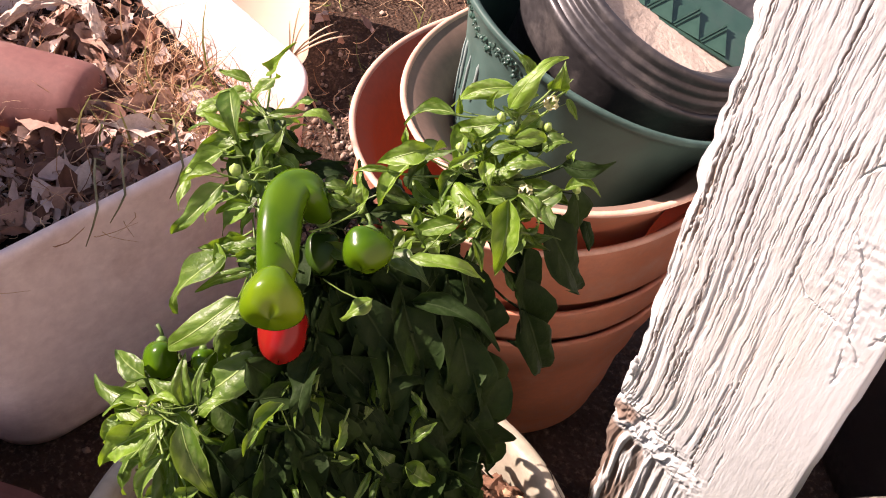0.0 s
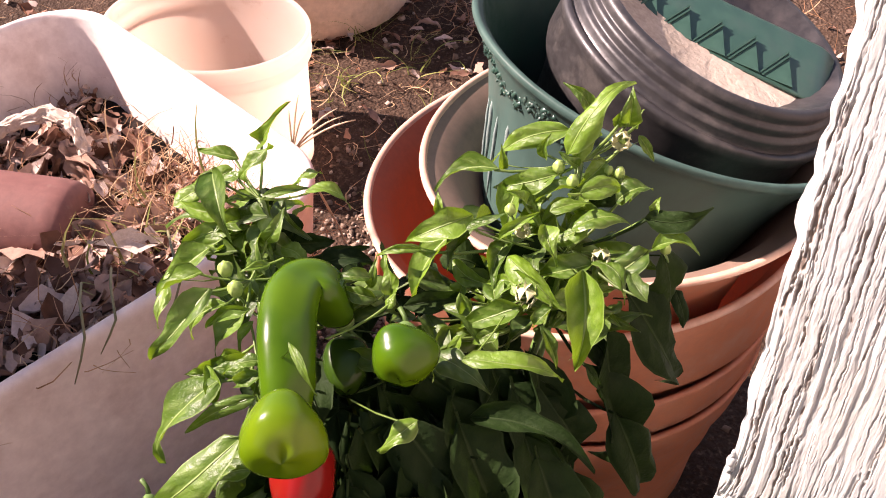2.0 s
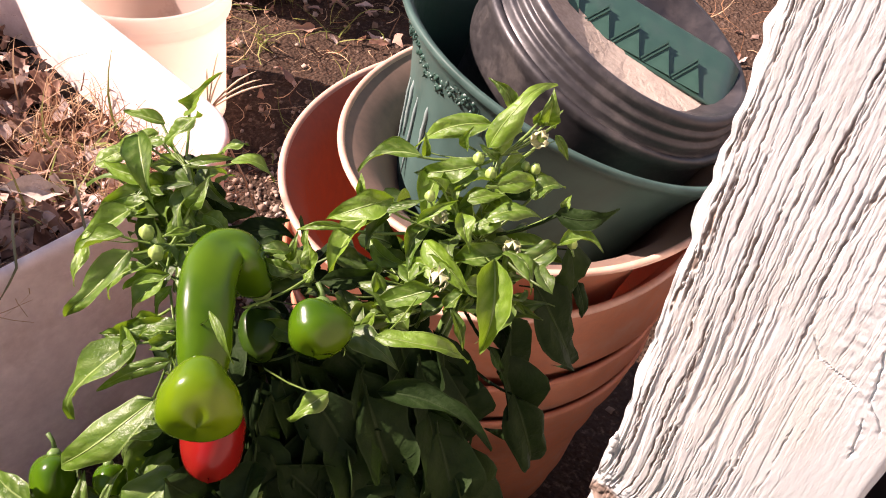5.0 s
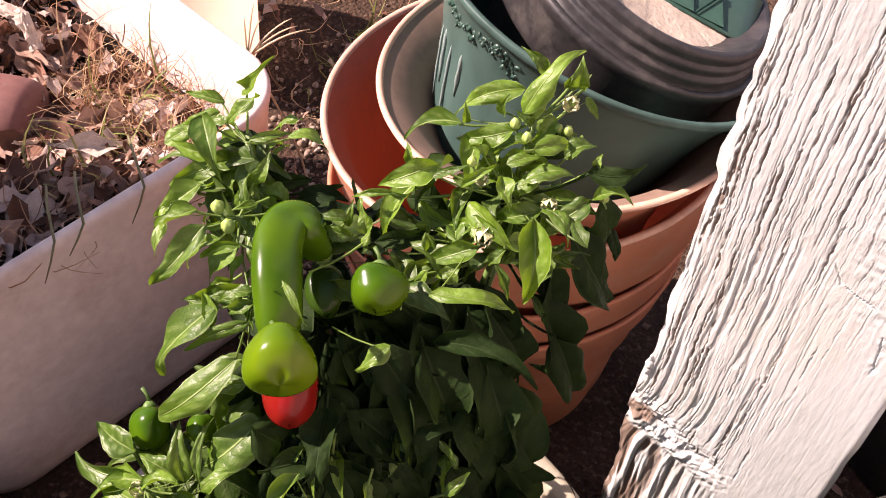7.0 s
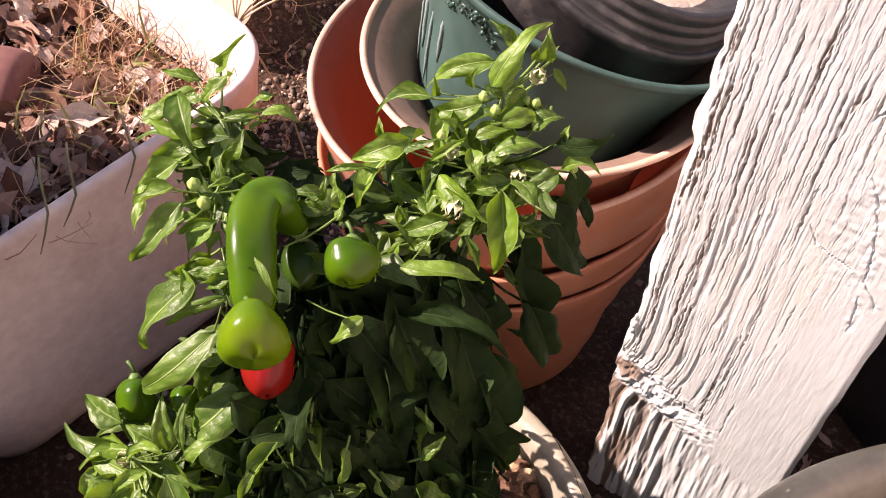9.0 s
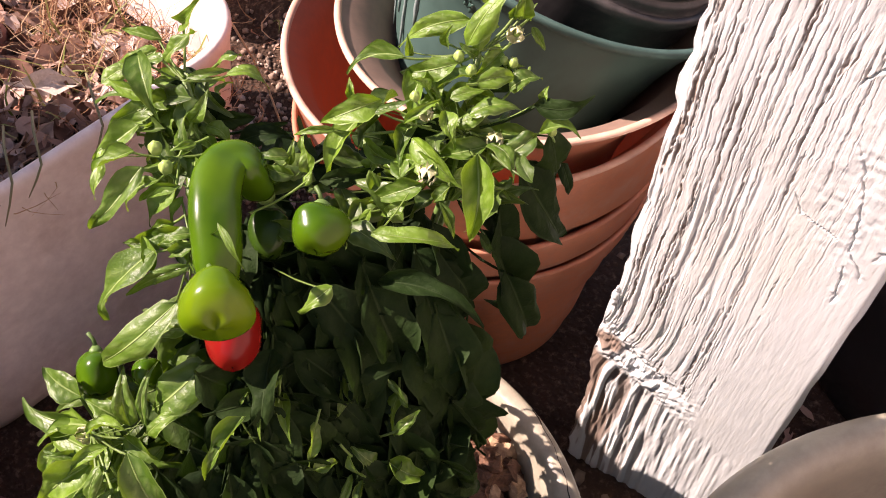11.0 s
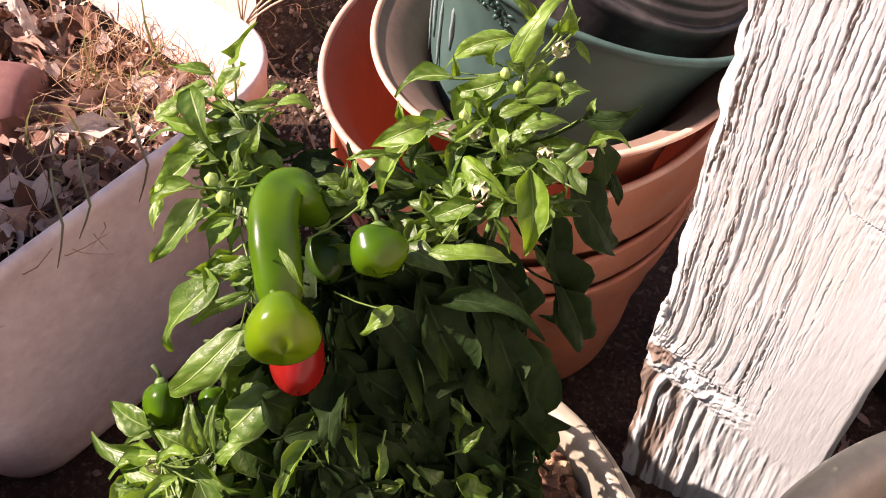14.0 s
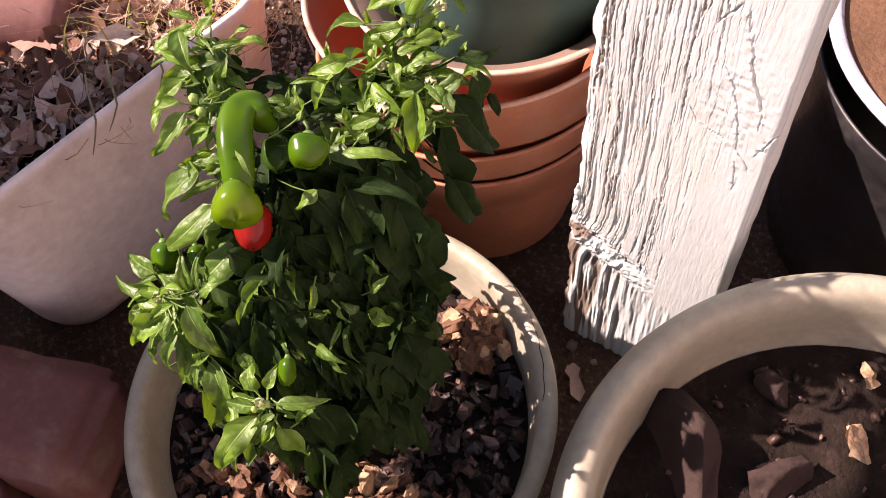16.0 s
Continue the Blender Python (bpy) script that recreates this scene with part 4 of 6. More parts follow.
# ---- loose cover on the ground ----
def clear_of_things(x, y):
    if math.hypot(x + 0.167, y - 0.237) < 0.20 or math.hypot(x - 0.266, y - 0.305) < 0.235 or math.hypot(x + 0.256, y - 0.618) < 0.165:
        return False
    if math.hypot((x + 0.907) / 1.37, y - 0.831) < 0.098 or math.hypot(x + 1.075, y - 1.235) < 0.155 or math.hypot(x - 0.221, y - 0.84) < 0.21:
        return False
    q = TUB.inverted() @ Vector((x, y, 0))
    return not (-0.25 < q.x < 0.21 and -0.215 < q.y < 0.21)


def bare_patch(x, y):
    """The strip of bare dark earth behind the stacked pots."""
    return x > -0.95 and 0.70 < y < 1.25


def cover_ground():
    rng = random.Random(8)
    leaves, straw, green, stones = [], [], [], []
    for _ in range(1500):
        x, y = rng.uniform(-2.2, 0.9), rng.uniform(0.25, 2.6)
        if not clear_of_things(x, y) or (math.hypot(x + 0.55, y - 0.66) < 0.16 and rng.random() < 0.8) or (bare_patch(x, y) and rng.random() < 0.75):
            continue
        leaves.append(dead_leaf_piece(rng, (x, y, ground_height(x, y) + rng.uniform(0.003, 0.016)), rng.uniform(0.016, 0.05), 0.6))
    for _ in range(2600):
        x, y = rng.uniform(-2.0, 0.8), rng.uniform(0.6, 2.6)
        if not clear_of_things(x, y) or math.hypot(x + 0.55, y - 0.66) < 0.15 or (bare_patch(x, y) and rng.random() < 0.7):
            continue
        straw.append(blade_piece(rng, (x, y, ground_height(x, y)), rng.uniform(0.004, 0.06), rng.uniform(0.001, 0.0025), rng.uniform(0.02, 0.09), rng.uniform(0, 6.28)))
    for _ in range(900):
        x, y = rng.uniform(-1.15, -0.4), rng.uniform(0.72, 1.6)
        if clear_of_things(x, y) and not (bare_patch(x, y) and rng.random() < 0.8):
            leaves.append(dead_leaf_piece(rng, (x, y, ground_height(x, y) + rng.uniform(0.002, 0.02)), rng.uniform(0.010, 0.034), 0.9))
    for _ in range(1500):
        x, y = rng.uniform(-1.2, -0.35), rng.uniform(0.78, 1.6)
        if clear_of_things(x, y) and not (bare_patch(x, y) and rng.random() < 0.75):
            straw.append(blade_piece(rng, (x, y, ground_height(x, y)), rng.uniform(0.002, 0.035), rng.uniform(0.0008, 0.002), rng.uniform(0.02, 0.08), rng.uniform(0, 6.28)))
    for cx, cy in ((-0.86, 1.02), (-0.80, 1.13), (-0.98, 1.02), (-0.68, 0.96), (-0.60, 1.22), (-0.92, 1.16), (-0.55, 1.05), (-0.74, 1.3), (-0.66, 0.86)):
        for _ in range(13):
            x, y = cx + rng.gauss(0, 0.018), cy + rng.gauss(0, 0.018)
            green.append(blade_piece(rng, (x, y, ground_height(x, y)), rng.uniform(0.02, 0.085), rng.uniform(0.0015, 0.0032), rng.uniform(0.02, 0.08), rng.uniform(0, 6.28)))
    for _ in range(2600):
        x, y = rng.gauss(-0.53, 0.13), rng.gauss(0.66, 0.16)
        if not clear_of_things(x, y):
            continue
        stones.append(chunk_piece(rng, (x, y, ground_height(x, y) + 0.0012), rng.choice((0.0025, 0.0035, 0.005)) * rng.uniform(0.7, 1.5)))
    for _ in range(450):
        x, y = rng.uniform(-1.0, 0.5), rng.uniform(0.35, 1.3)
        if clear_of_things(x, y):
            stones.append(chunk_piece(rng, (x, y, ground_height(x, y) + 0.002), rng.uniform(0.003, 0.009)))
    tagged(new("leaf_litter", scatter_mesh("leaf_litter", leaves, LITTER)), "brown dead leaves strewn over the ground", "dead leaves", kind="stuff")
    tagged(new("dry_grass", scatter_mesh("dry_grass", straw, STRAW)), "straw-coloured dry grass on the ground", "dry grass", kind="stuff")
    tagged(new("grass", scatter_mesh("grass", green, GRASS)), "small tufts of yellow-green grass on the ground", "grass", kind="stuff")
    tagged(new("gravel", scatter_mesh("gravel", stones, GRAVEL)), "fine pale gravel on bare earth", "gravel", kind="stuff")
    # a branched dry grass head by the planter's corner
    a = Vector((-0.5294, 0.5914, 0.290))
    pts = [(a, a + Vector(d)) for d in ((0.038, 0.048, 0.020), (0.034, 0.036, 0.030), (0.032, 0.032, 0.040), (0.010, 0.014, 0.040), (-0.004, 0.008, 0.040), (-0.001, 0.020, 0.050))]
    head = base("dry_grass_head", Matrix(), "branched dry straw-coloured grass head by the planter", "dry grass")
    part("stalk", tube(bend((-0.515, 0.640, -0.012), (-0.5294, 0.5914, 0.290), (0.010, 0.012, 0)), [0.0012] * 7, 6), head, "", PALE_STRAW)
    for a, b in pts:
        part("spike", tube(bend(a, b, (0, 0, 0.006)), [0.0007, 0.0008, 0.0010, 0.0010, 0.0009, 0.0007, 0.0003], 6), head, "", PALE_STRAW)


cover_ground()


def fill_pots():
    rng = random.Random(31)
    for name, c, rad, z, count, big, amp in (("left", (-0.167, 0.237), 0.162, 0.163, 1500, 0.014, 3.1), ("right", (0.266, 0.305), 0.178, 0.248, 700, 0.008, 8.4)):
        pieces = []
        for _ in range(count):
            r, a = rad * math.sqrt(rng.random()), rng.uniform(0, 6.28)
            x, y = r * math.cos(a), r * math.sin(a)
            s = rng.uniform(0.25, 1.0) ** 2.0 * big * 1.25
            pieces.append(chunk_piece(rng, (c[0] + x, c[1] + y, z + rng.uniform(-0.002, 0.008)), s, (1, 0.75, 0.42)))
        tagged(new("bark_mulch", scatter_mesh("bark_mulch", pieces, BARK, name == "right")), "dark red-brown bark chips covering the soil of the %s cream pot" % ("smaller" if name == "left" else "larger"), "bark mulch", kind="stuff")
    def rough_chip(r, size, flat, material, label, where, cuts=2, amp=0.22):
        """A splintered chip of bark."""
        v, f_ = chunk_piece(r, (0, 0, 0), size, flat)
        bm = bmesh.new()
        vs = [bm.verts.new(p) for p in v]
        for q in f_:
            bm.faces.new([vs[i] for i in q])
        bmesh.ops.subdivide_edges(bm, edges=bm.edges[:], cuts=cuts, use_grid_fill=True)
        off = Vector((r.uniform(0, 9), r.uniform(0, 9), r.uniform(0, 9)))
        for w in bm.verts:
            p = w.co * (2.6 / size) + off
            w.co += Vector((noise.noise(p), noise.noise(p + Vector((5, 0, 0))), noise.noise(p + Vector((0, 5, 0))))) * size * amp
        ob = new("bark_chip", mesh_of("bark_chip", bm, material, False))
        ob.location = where
        tagged(ob, label, "bark chip", "bark chips")

    # a heap of broken bark under the rim
    r3 = random.Random(300)
    for k in range(26):
        an, q = r3.uniform(0, 6.28), r3.random() ** 0.6
        x, y = -0.104 + 0.036 * q * math.cos(an), 0.362 + 0.030 * q * math.sin(an)
        rough_chip(r3, r3.uniform(0.014, 0.030), (1, r3.uniform(0.5, 0.8), r3.uniform(0.35, 0.6)), BARK_BIG if k % 3 else BARK_PALE, "rough broken chip of orange-brown bark on the soil", (x, y, 0.172 + 0.020 * (1 - q) + r3.uniform(0, 0.006)))
    # chips along the sunny edge of the soil
    r3 = random.Random(66)
    for k in range(46):
        q = r3.random()
        x, y = -0.250 + 0.20 * q + r3.gauss(0, 0.010), 0.120 + 0.095 * q + r3.gauss(0, 0.016)
        if math.hypot(x + 0.167, y - 0.237) > 0.155:
            continue
        rough_chip(r3, r3.uniform(0.012, 0.034), (1, r3.uniform(0.35, 0.7), r3.uniform(0.14, 0.35)), (BARK_PALE, BARK_BIG, BARK_BIG)[k % 3], "splintered brown chip of bark on the soil", (x, y, 0.172 + r3.uniform(0, 0.007)))
    for x, y, size in ((0.225, 0.403, 0.022), (0.214, 0.462, 0.018)):
        rough_chip(r3, size, (1, 0.6, 0.4), BARK_PALE, "pale chip of bark on the dark soil", (x, y, 0.262))
    for k, (x, y, s) in enumerate(((0.115, 0.322, 0.088), (0.150, 0.417, 0.024), (0.190, 0.345, 0.05), (0.27, 0.345, 0.06))):
        v, f_ = chunk_piece(random.Random(407 + k), (0, 0, 0), s, (1, 0.85, 0.25 if s > 0.045 else 0.45))
        bm = bmesh.new()
        vs = [bm.verts.new(p) for p in v]
        for q in f_:
            bm.faces.new([vs[i] for i in q])
        bmesh.ops.subdivide_edges(bm, edges=bm.edges[:], cuts=3, use_grid_fill=True, smooth=0.6)
        for w in bm.verts:
            w.co += Vector((noise.noise(w.co * 60), noise.noise(w.co * 60 + Vector((5, 0, 0))), noise.noise(w.co * 110 + Vector((0, 5, 0))))) * 0.004
        ob = new("stone", mesh_of("stone", bm, SOIL_STONE))
        ob.location = (x, y, 0.256)
        tagged(ob, "dull reddish stone lying on the soil", "stone", "stones in the pot")


SOIL_STONE = two_tone("dull_stone", (0.030, 0.018, 0.015), (0.052, 0.032, 0.027), 20, 200, 0.9, 0.2, 0.5, 0.002)
BARK_BIG = two_tone("bark_chip", (0.05, 0.024, 0.016), (0.24, 0.12, 0.066), 45, 260, 0.8, 0.3, 0.8, 0.003, dirt=(0.05, 0.025, 0.018))
BARK_PALE = two_tone("pale_bark", (0.22, 0.105, 0.05), (0.56, 0.39, 0.24), 60, 260, 0.8, 0.3, 0.7, 0.002, dirt=(0.14, 0.06, 0.035))
fill_pots()


# ---- the pepper plant ----
def leaf_mesh(a, b, width, roll, rng, material, foot=None, face=(0.12, -0.45, 1.0), calm=1.0):
    """A pointed pepper leaf from its base a to its tip b, folded along the midrib and curling, with a stalk that reaches back to foot."""
    a, b = Vector(a), Vector(b)
    axis = b - a
    length = axis.length
    axis = axis / length
    up = Vector(face)
    up = (up - axis * up.dot(axis)).normalized()
    up = Matrix.Rotation(radians(roll), 3, axis) @ up
    side = axis.cross(up)
    across = (-1, -0.90, -0.62, -0.32, -0.07, 0, 0.07, 0.32, 0.62, 0.90, 1)
    nu, nv = 13, len(across)
    bow = rng.uniform(0.05, 0.20) * length
    fold, wave, ph = rng.uniform(0.20, 0.95), rng.uniform(0.08, 0.24), rng.uniform(0, 6.28)
    twist, drift, nod = rng.uniform(-1.2, 1.2) * calm, rng.uniform(-0.12, 0.12) * length, rng.uniform(0.0, 0.20) * length
    roll_in = rng.uniform(-0.65, 0.35)
    verts, veins, faces = [], [], []
    for i in range(nu):
        u = i / (nu - 1)
        half = 0.5 * width * 1.12 * (math.sin(math.pi * u ** 0.62) * (1 - 0.22 * u) * (1 + 0.07 * math.sin(ph * 3 + u * 17)) if 0 < u < 1 else 0.0) + 0.0002
        c = a + axis * (length * u) + up * (bow * 4 * u * (1 - u) - nod * max(0, u - 0.7) ** 2 * 8) + side * (drift * math.sin(math.pi * u))
        tw = twist * (u - 0.4)
        s = side * math.cos(tw) + up * math.sin(tw)
        n = up * math.cos(tw) - side * math.sin(tw)
        for v in across:
            e = abs(v)
            ripple = wave * width * e * e * math.sin(ph + u * 9 + (1.6 if v > 0 else 0))
            quilt = 0.12 * half * math.cos((u * 5.0 - e * 0.8) * 2 * math.pi) * math.sin(math.pi * e)
            lift = half * (fold * e ** 1.15 + roll_in * e ** 4) + ripple + quilt
            verts.append(tuple(c + s * (half * v * (1 - 0.12 * fold * e)) + n * lift))
            lateral = abs((u * 5.0 - e * 0.8) % 1 - 0.5)
            veins.append(1.0 if e == 0 else (0.55 if e == 1 else (0.30 if lateral < 0.1 and e < 0.9 else 0.0)))
    for i in range(nu - 1):
        for j in range(nv - 1):
            k = i * nv + j
            faces.append((k, k + 1, k + nv + 1, k + nv))
    # the stalk
    o = len(verts)
    foot = foot or a - (axis - up * 0.3).normalized() * 0.006
    for t in (0, 0.4, 0.75, 1):
        p = foot.lerp(a + axis * 0.002, t) + Vector((0, 0, -0.08)) * (foot - a).length * 4 * t * (1 - t)
        for q in range(4):
            an = q * math.pi / 2
            verts.append(tuple(p + (side * math.cos(an) + up * math.sin(an)) * 0.0007))
            veins.append(0.35)
    for r in range(3):
        for q in range(4):
            k, m = o + r * 4 + q, o + r * 4 + (q + 1) % 4
            faces.append((k, m, m + 4, k + 4))
    me = from_lists("leaf", verts, faces, material)
    at = me.attributes.new("vein", "FLOAT", "POINT")
    at.data.foreach_set("value", veins)
    return me


def pepper_mesh(length, radius, lobes, taper, bendy, material, seed):
    """A pepper that hangs down from the origin."""
    bm = bmesh.new()
    nu, seg = 26, 40
    rings = []
    for i in range(nu + 1):
        u = i / nu
        blunt = 5.0 if length > 3.4 * radius else 2.5
        r = radius * max(0.0, 1 - abs(2 * u - 1) ** blunt) ** 0.5
        r *= 1 - taper * u
        if i == 0:
            r = radius * 0.16
        ring = []
        for k in range(seg):
            an = 2 * math.pi * k / seg
            rr = r * (1 + (0.15 if lobes == 2 else 0.075 if length > 3.4 * radius else 0.12) * math.cos(lobes * an + seed) * (0.55 + 0.9 * abs(u - 0.45)) + 0.035 * math.cos(2 * an + seed * 2 + u * 3) + 0.02 * math.sin(u * 9 + seed * 5 + an) + 0.012 * math.sin(5 * an + 7 * u + seed * 3))
            ring.append(bm.verts.new((rr * math.cos(an) + bendy * math.sin(u * 2.6), rr * math.sin(an), -length * u + radius * (0.26 * max(0, u - 0.86) / 0.14) ** 2 + 0.05 * radius * u * math.cos(lobes * an + seed))))
        rings.append(ring)
    for p, q in zip(rings, rings[1:]):
        for k in range(seg):
            j = (k + 1) % seg
            bm.faces.new((p[k], q[k], q[j], p[j]))
    bm.faces.new(rings[0])
    bmesh.ops.remove_doubles(bm, verts=bm.verts[:], dist=1e-5)
    return bm


def curved_pepper_mesh(points, radii, lobes, seed):
    """A long pepper that bends over from its stalk and hangs down."""
    pts = [Vector(p) for p in points]
    n, steps, seg = len(pts), 6, 40
    line, rad = [], []
    for i in range(n - 1):
        p0, p1, p2, p3 = pts[max(i - 1, 0)], pts[i], pts[i + 1], pts[min(i + 2, n - 1)]
        for k in range(steps):
            t = k / steps
            line.append(0.5 * (2 * p1 + (p2 - p0) * t + (2 * p0 - 5 * p1 + 4 * p2 - p3) * t * t + (3 * p1 - p0 - 3 * p2 + p3) * t ** 3))
            rad.append(radii[i] + (radii[i + 1] - radii[i]) * (math.sin(t * math.pi / 2) if i == 0 else 1 - math.cos(t * math.pi / 2) if i == n - 2 else t * t * (3 - 2 * t)))
    line.append(pts[-1]), rad.append(radii[-1])
    bm = bmesh.new()
    rings, side = [], Vector((1, 0, 0.3)).normalized()
    for i, p in enumerate(line):
        d = (line[min(i + 1, len(line) - 1)] - line[max(i - 1, 0)]).normalized()
        side = (side - d * side.dot(d)).normalized()
        up, u = d.cross(side), i / (len(line) - 1)
        ring = []
        for k in range(seg):
            an = 2 * math.pi * k / seg
            rr = rad[i] * (1 + (0.085 + 0.07 * max(0.0, 1 - abs(u - 0.3) / 0.25)) * math.cos(lobes * an + seed + u) + 0.03 * math.cos(2 * an + seed * 2 + u * 4) + 0.025 * math.sin(u * 13 + seed + an))
            ring.append(bm.verts.new(p + (side * math.cos(an) + up * math.sin(an)) * rr))
        rings.append(ring)
    for p, q in zip(rings, rings[1:]):
        for k in range(seg):
            j = (k + 1) % seg
            bm.faces.new((p[k], p[j], q[j], q[k]))
    bm.faces.new(rings[0][::-1])
    bm.faces.new(rings[-1])
    return bm


def hang(top, end):
    """A pose whose -z runs from top to end."""
    return Matrix.Translation(top) @ (Vector(top) - Vector(end)).to_track_quat("Z", "Y").to_matrix().to_4x4()


ROOT = Vector((-0.175, 0.245, 0.155))
plant = base("pepper_plant", Matrix(), "leafy green pepper plant bearing green and red peppers", "pepper plant")


def stem(points, r0, r1, material=STEM, label=""):
    n = len(points)
    return part("stem", tube(points, [r0 + (r1 - r0) * i / (n - 1) for i in range(n)], 8), plant, label, material)


stem(bend(ROOT, (-0.172, 0.262, 0.34), (0.006, 0, 0), 8), 0.0062, 0.0050, WOODY, "woody main stem")
FORK = (-0.172, 0.262, 0.34)
TIPS = {"right_tip": (-0.132, 0.373, 0.582), "right_mid": (-0.125, 0.350, 0.555), "left_tip": (-0.238, 0.300, 0.570), "left_mid": (-0.225, 0.275, 0.552), "left_side": (-0.195, 0.245, 0.545), "low_tip": (-0.196, 0.168, 0.497), "low_side": (-0.130, 0.20, 0.485), "base_tip": (-0.104, 0.148, 0.480)}
SHOOTS = {}
for key, p in TIPS.items():
    sag = {"right_tip": (0.01, 0.02, -0.015), "left_tip": (-0.015, 0.01, -0.01), "low_tip": (-0.01, -0.015, -0.01), "base_tip": (0, -0.03, 0.02)}.get(key, (0, 0.02, -0.02))
    SHOOTS[key] = bend(FORK if key != "base_tip" else (-0.172, 0.256, 0.27), p, sag, 8)
    stem(SHOOTS[key], 0.0036, 0.0016)

# the leaves of each shoot: base, tip, width and roll
LEFT_TIP = [
    ((-0.259, 0.324, 0.575), (-0.240, 0.325, 0.602), 0.007, 30),
    ((-0.252, 0.303, 0.573), (-0.241, 0.314, 0.588), 0.010, -10),
    ((-0.263, 0.314, 0.572), (-0.285, 0.311, 0.570), 0.006, 0),
    ((-0.262, 0.309, 0.570), (-0.282, 0.299, 0.560), 0.009, -30),
    ((-0.254, 0.306, 0.572), (-0.268, 0.297, 0.560), 0.008, 10),
    ((-0.238, 0.321, 0.565), (-0.226, 0.325, 0.572), 0.006, -20),
    ((-0.239, 0.302, 0.570), (-0.226, 0.319, 0.568), 0.004, 20),
    ((-0.226, 0.314, 0.570), (-0.210, 0.323, 0.562), 0.006, -15),
    ((-0.252, 0.295, 0.560), (-0.278, 0.289, 0.560), 0.008, -20),
    ((-0.252, 0.296, 0.558), (-0.283, 0.282, 0.550), 0.007, 15),
]
LEFT_MID = [
    ((-0.245, 0.293, 0.552), (-0.273, 0.273, 0.535), 0.014, -5),
    ((-0.248, 0.297, 0.556), (-0.271, 0.275, 0.545), 0.010, -25),
    ((-0.228, 0.289, 0.560), (-0.225, 0.300, 0.572), 0.007, 20),
    ((-0.239, 0.301, 0.562), (-0.240, 0.292, 0.556), 0.004, 0),
    ((-0.227, 0.296, 0.552), (-0.215, 0.296, 0.545), 0.008, -20),
    ((-0.230, 0.286, 0.556), (-0.229, 0.283, 0.540), 0.011, 25),
    ((-0.225, 0.289, 0.552), (-0.218, 0.290, 0.545), 0.006, -10),
    ((-0.215, 0.287, 0.550), (-0.208, 0.296, 0.552), 0.007, 10),
    ((-0.238, 0.263, 0.560), (-0.255, 0.250, 0.550), 0.009, 20),
    ((-0.229, 0.258, 0.560), (-0.245, 0.231, 0.535), 0.012, -8),
    ((-0.221, 0.258, 0.556), (-0.234, 0.245, 0.541), 0.007, 10),
]
LEFT_SIDE = [
    ((-0.212, 0.261, 0.555), (-0.230, 0.252, 0.542), 0.006, -15),
    ((-0.212, 0.259, 0.555), (-0.220, 0.244, 0.540), 0.010, 5),
    ((-0.209, 0.259, 0.552), (-0.212, 0.251, 0.540), 0.004, 0),
    ((-0.212, 0.245, 0.540), (-0.227, 0.234, 0.534), 0.011, -40),
    ((-0.205, 0.235, 0.545), (-0.224, 0.207, 0.512), 0.015, 15),
    ((-0.188, 0.236, 0.545), (-0.213, 0.217, 0.525), 0.006, -45),
    ((-0.194, 0.247, 0.550), (-0.206, 0.237, 0.545), 0.006, 10),
    ((-0.191, 0.244, 0.548), (-0.202, 0.237, 0.540), 0.006, -20),
    ((-0.172, 0.243, 0.577), (-0.156, 0.236, 0.566), 0.003, 20),
    ((-0.182, 0.298, 0.556), (-0.195, 0.290, 0.556), 0.006, 10),
    ((-0.176, 0.293, 0.552), (-0.191, 0.290, 0.553), 0.007, -20),
]
GAP_SIDE = [
    ((-0.183, 0.298, 0.550), (-0.183, 0.304, 0.562), 0.004, 20),
    ((-0.173, 0.299, 0.550), (-0.181, 0.306, 0.562), 0.007, -15),
    ((-0.169, 0.291, 0.552), (-0.169, 0.297, 0.556), 0.004, 0),
    ((-0.156, 0.324, 0.545), (-0.157, 0.322, 0.535), 0.007, 15),
    ((-0.151, 0.314, 0.550), (-0.150, 0.311, 0.530), 0.006, -25),
    ((-0.141, 0.300, 0.545), (-0.144, 0.295, 0.530), 0.005, 10),
    ((-0.126, 0.319, 0.552), (-0.148, 0.307, 0.538), 0.010, -10),
    ((-0.134, 0.325, 0.555), (-0.141, 0.318, 0.545), 0.007, 15),
    ((-0.130, 0.311, 0.545), (-0.139, 0.303, 0.538), 0.006, -15),
    ((-0.129, 0.283, 0.555), (-0.098, 0.304, 0.545), 0.009, -20),
    ((-0.132, 0.258, 0.545), (-0.141, 0.245, 0.535), 0.008, 0),
]
RIGHT_LEFT = [
    ((-0.159, 0.337, 0.570), (-0.180, 0.318, 0.560), 0.012, -25),
    ((-0.161, 0.336, 0.565), (-0.169, 0.307, 0.540), 0.014, 12),
    ((-0.172, 0.319, 0.560), (-0.188, 0.309, 0.556), 0.004, -30),
    ((-0.158, 0.330, 0.568), (-0.145, 0.340, 0.575), 0.004, 0),
    ((-0.145, 0.333, 0.566), (-0.135, 0.348, 0.574), 0.004, 15),
    ((-0.119, 0.356, 0.568), (-0.130, 0.347, 0.560), 0.009, 5),
    ((-0.108, 0.332, 0.570), (-0.098, 0.310, 0.540), 0.015, -8),
    ((-0.114, 0.321, 0.556), (-0.119, 0.315, 0.548), 0.006, 10),
    ((-0.115, 0.314, 0.552), (-0.105, 0.311, 0.536), 0.005, -20),
    ((-0.106, 0.338, 0.550), (-0.099, 0.337, 0.540), 0.006, 0),
    ((-0.095, 0.362, 0.562), (-0.111, 0.345, 0.550), 0.011, -12),
]
